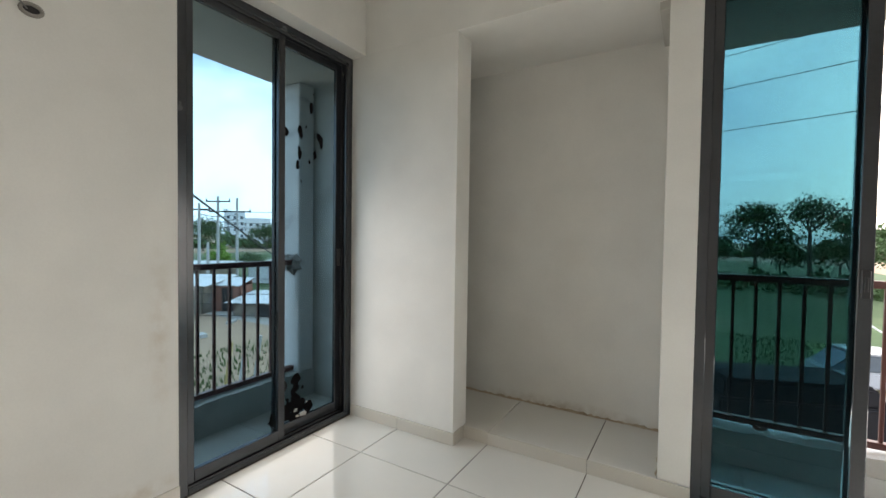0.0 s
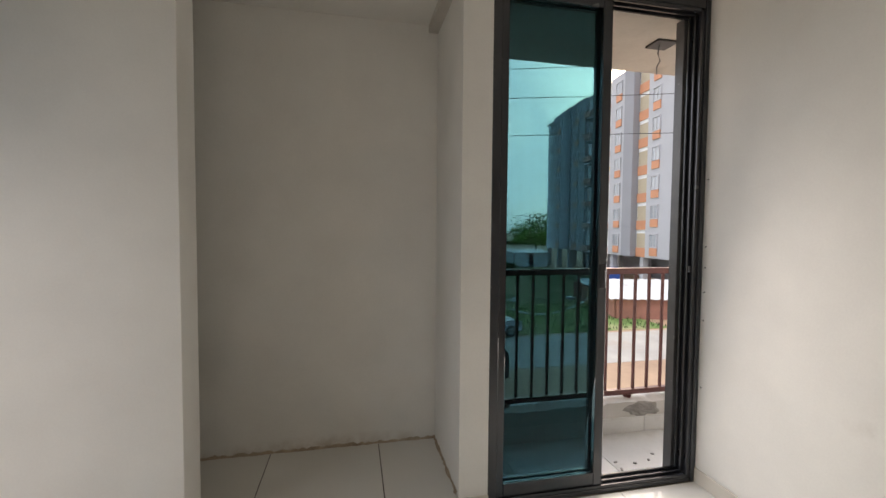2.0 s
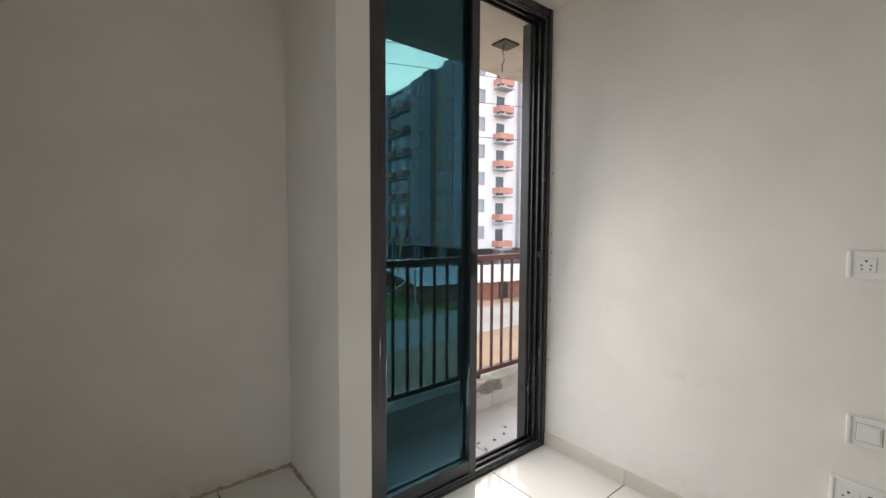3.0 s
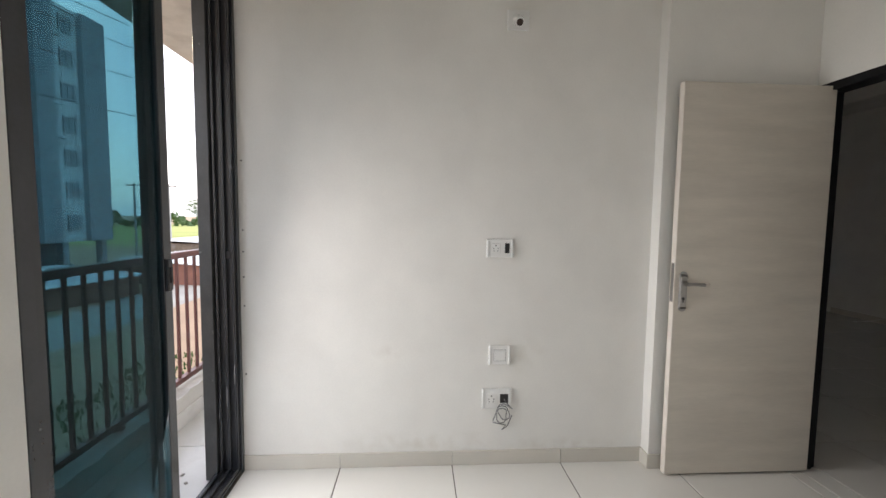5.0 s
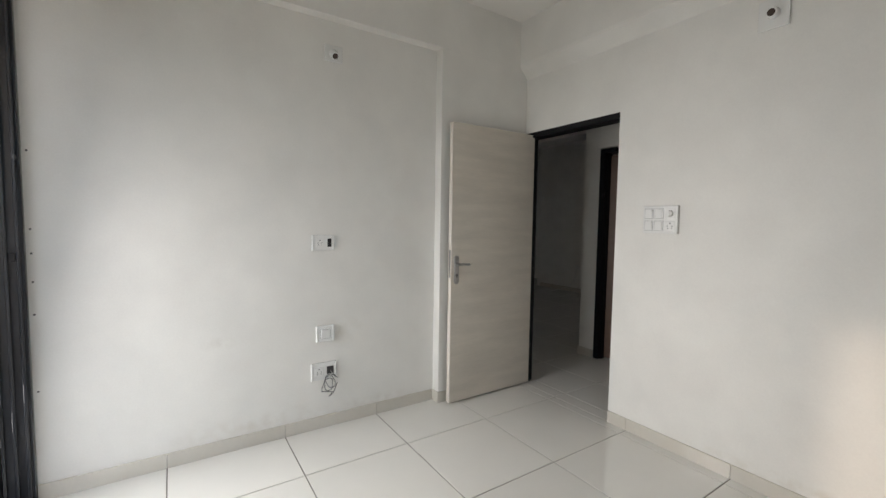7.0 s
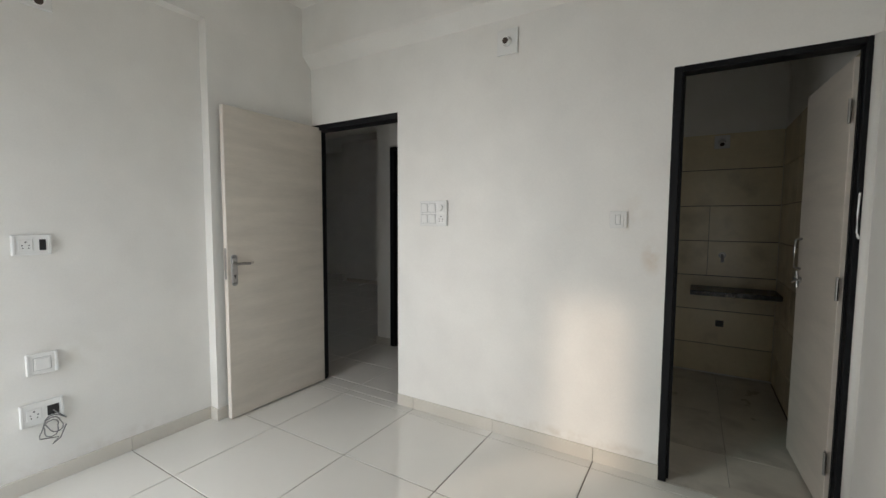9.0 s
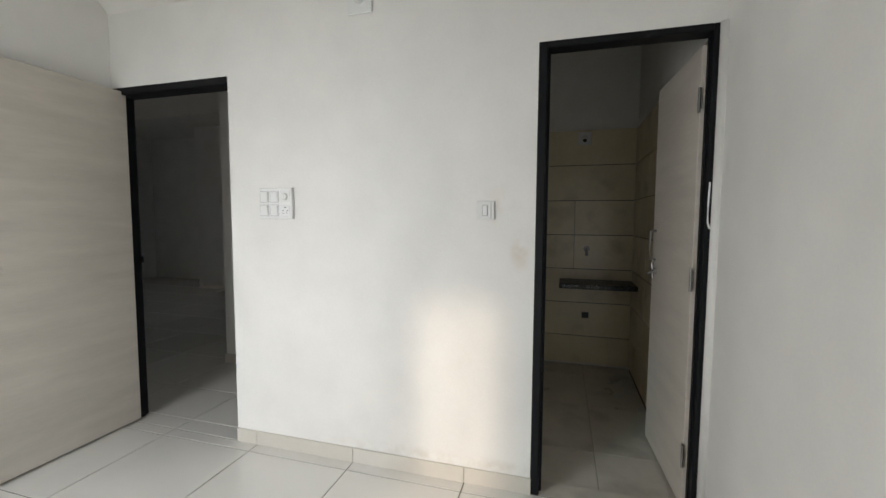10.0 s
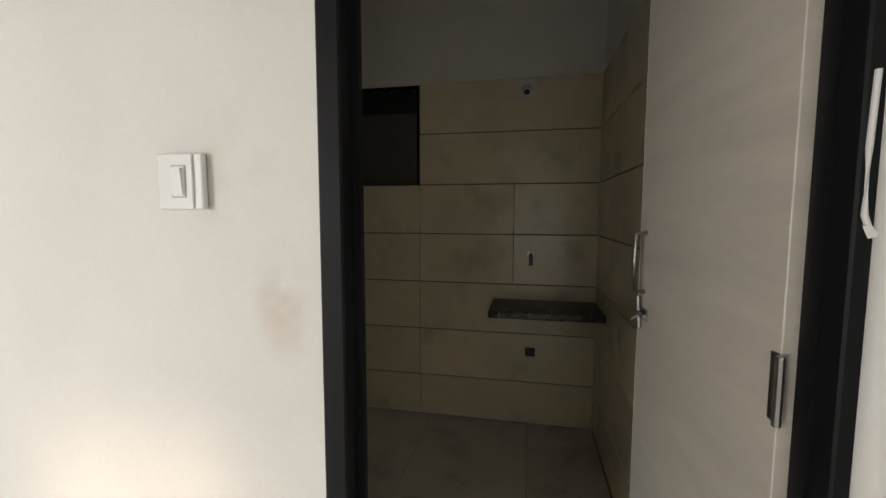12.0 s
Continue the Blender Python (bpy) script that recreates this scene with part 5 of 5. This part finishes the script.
# ---- tiles, skirting ----
def tile_mesh(name, w, d, h, mat, bevel=0.0015):
    bm = bmesh.new()
    box(bm, 0, w, 0, d, -h, 0, bevel)
    me = bpy.data.meshes.new(name)
    bm.to_mesh(me)
    bm.free()
    me.materials.append(mat)
    return me


TILE_CACHE = {}


def lay(parent, name, mat, xs, ys, z, gap=0.005, h=0.008, keep=None):
    """Tiles between the joint lines xs and ys, as pieces that share meshes by size."""
    for x0, x1 in zip(xs, xs[1:]):
        for y0, y1 in zip(ys, ys[1:]):
            if keep and not keep((x0 + x1) / 2, (y0 + y1) / 2):
                continue
            w, d = round(x1 - x0 - gap, 3), round(y1 - y0 - gap, 3)
            key = (name, mat.name, w, d, h)
            if key not in TILE_CACHE:
                TILE_CACHE[key] = tile_mesh(name, w, d, h, mat)
            ob = new(name, TILE_CACHE[key])
            ob.parent = parent
            ob.location = (x0 + gap / 2, y0 + gap / 2, z)


def lines(a, b, first, step):
    """Joint lines from a to b that pass through first."""
    k = math.ceil((a - first) / step)
    out = [a]
    while first + k * step < b - 1e-6:
        if first + k * step > a + 1e-6:
            out.append(first + k * step)
        k += 1
    return out + [b]


GX, GY, PITCH = -0.388, 2.035, 0.602
XS, YS = lines(W_X, 1.27, GX, PITCH), lines(S_Y, 2.535, GY, PITCH)
lay(floor, "tile", TILE, XS, YS, 0.0)
lay(floor, "tile", TILE, lines(-1.9, -0.045, GX, PITCH), [2.535, 3.13], 0.076)
lay(floor, "tile", TILE, [0.351] + [x for x in XS if x > 0.36][:-1] + [1.215], [-0.57, S_Y], 0.0)


def skirting(label, pieces):
    """pieces: (x0, x1, y0, y1), each a tile of the skirting."""
    s = structure(new("baseboard"), label, "skirting")
    for i, (x0, x1, y0, y1) in enumerate(pieces):
        blocks("skirting_tile", SKIRT, [(x0, x1, y0, y1, 0.0, 0.078)], s, bevel=0.0015)


def runs(a, b, first):
    ls = lines(a, b, first, PITCH)
    return [(p + 0.001, q - 0.001) for p, q in zip(ls, ls[1:])]


skirting("beige skirting tiles along the wall", [(E_X - 0.011, E_X, a, b) for a, b in runs(0.36, 2.535, GY)]
         + [(1.189, 1.20, S_Y + 0.01, 0.37), (1.189, E_X, 0.37, 0.381)])
skirting("beige skirting tiles along the wall", [(a, b, S_Y, S_Y + 0.011) for a, b in runs(-1.309, 0.351, GX)])
skirting("beige skirting tiles along the wall", [(W_X, W_X + 0.011, a, b) for a, b in runs(S_Y, 1.222, GY)])
skirting("beige skirting tiles round the pier", [(a, b, N_Y - 0.011, N_Y) for a, b in runs(-2.01, -1.155, GX)]
         + [(-1.165, -1.154, N_Y, 2.524)])
riser = structure(new("step"), "tiled step edge of the niche", "step")
for a, b in runs(-1.165, 0.10, GX):
    blocks("riser_tile", SKIRT, [(a, b, 2.525, 2.535, 0.0, 0.0755)], riser, bevel=0.001)

lay(floor, "tile", BATHFLOOR, [-1.971, -1.342], [-0.573, S_Y], 0.0)
lay(bfloor, "tile", BATHFLOOR, lines(-2.0, -0.2, -1.62, 0.6), lines(-2.402, -0.53, -0.93, 0.6), -0.012, gap=0.002)
lay(hfloor, "tile", TILE, lines(0.0, 7.0, GX, PITCH), lines(-4.6, -0.57, GY, PITCH), 0.0)
lay(hfloor, "tile", TILE, lines(5.0, 7.0, GX, PITCH), [-5.4, -5.2, -4.6], 0.0)
lay(bfn, "tile", BALCTILE, lines(0.10, 2.55, 0.95, 0.6), [2.66, 3.135], -0.02)
# West tiles use the same grey with the shade in it.
lay(bfw, "tile", SHADED_STAINED, [-2.59, -2.15], lines(0.12, 2.57, 1.3, 0.6), -0.02)

# wall tiles of the bathroom, 300 high, in courses with dark joints
wt = structure(new("tiling_bathroom"), "beige stone-look wall tiles with dark joints", "wall tiles")
ROWS = [0.0, 0.25, 0.55, 0.85, 1.15, 1.45, 1.755, 2.055]
for i, (z0, z1) in enumerate(zip(ROWS, ROWS[1:])):
    cuts = [-2.0, -1.522, -0.945, -0.2] if i in (3, 4) else [-2.0, -0.945, -0.2]
    for a, b in zip(cuts, cuts[1:]):
        if a > -1.0 and z0 > 1.4:
            continue
        blocks("wall_tile", BATHTILE, [(a + 0.0015, b - 0.0015, -2.40, -2.39, z0 + 0.003, z1 - 0.003)], wt, bevel=0.001)
    for a, b in ((-2.388, -1.80), (-1.80, -1.20), (-1.20, -0.60)):
        blocks("wall_tile", BATHTILE, [(-2.011, -2.0, a + 0.001, b - 0.001, z0 + 0.003, z1 - 0.003)], wt, bevel=0.001)
structure(blocks("tile_backing", GROUT, [(-2.0, -0.945, -2.401, -2.398, 0, 2.05), (-0.945, -0.2, -2.401, -2.398, 0, 1.43), (-2.0115, -2.009, -2.4, -0.6, 0, 2.05)]),
          "dark joint mortar behind the wall tiles", "mortar")
skirting("beige skirting tiles in the hall", [(1.26, 1.432, -1.50, -1.489), (1.43, 1.441, -1.64, -1.489), (1.45, 4.9, -4.60, -4.589)])
pk = structure(new("parapet_tiling"), "pale tiles along the foot of the balcony upstand", "skirting")
for a, b in ((0.10, 0.62), (0.62, 1.42), (1.42, 2.02), (2.02, 2.55)):
    blocks("skirting_tile", BALCTILE, [(a + 0.002, b - 0.002, 3.125, 3.135, -0.02, 0.085)], pk, bevel=0.0015)
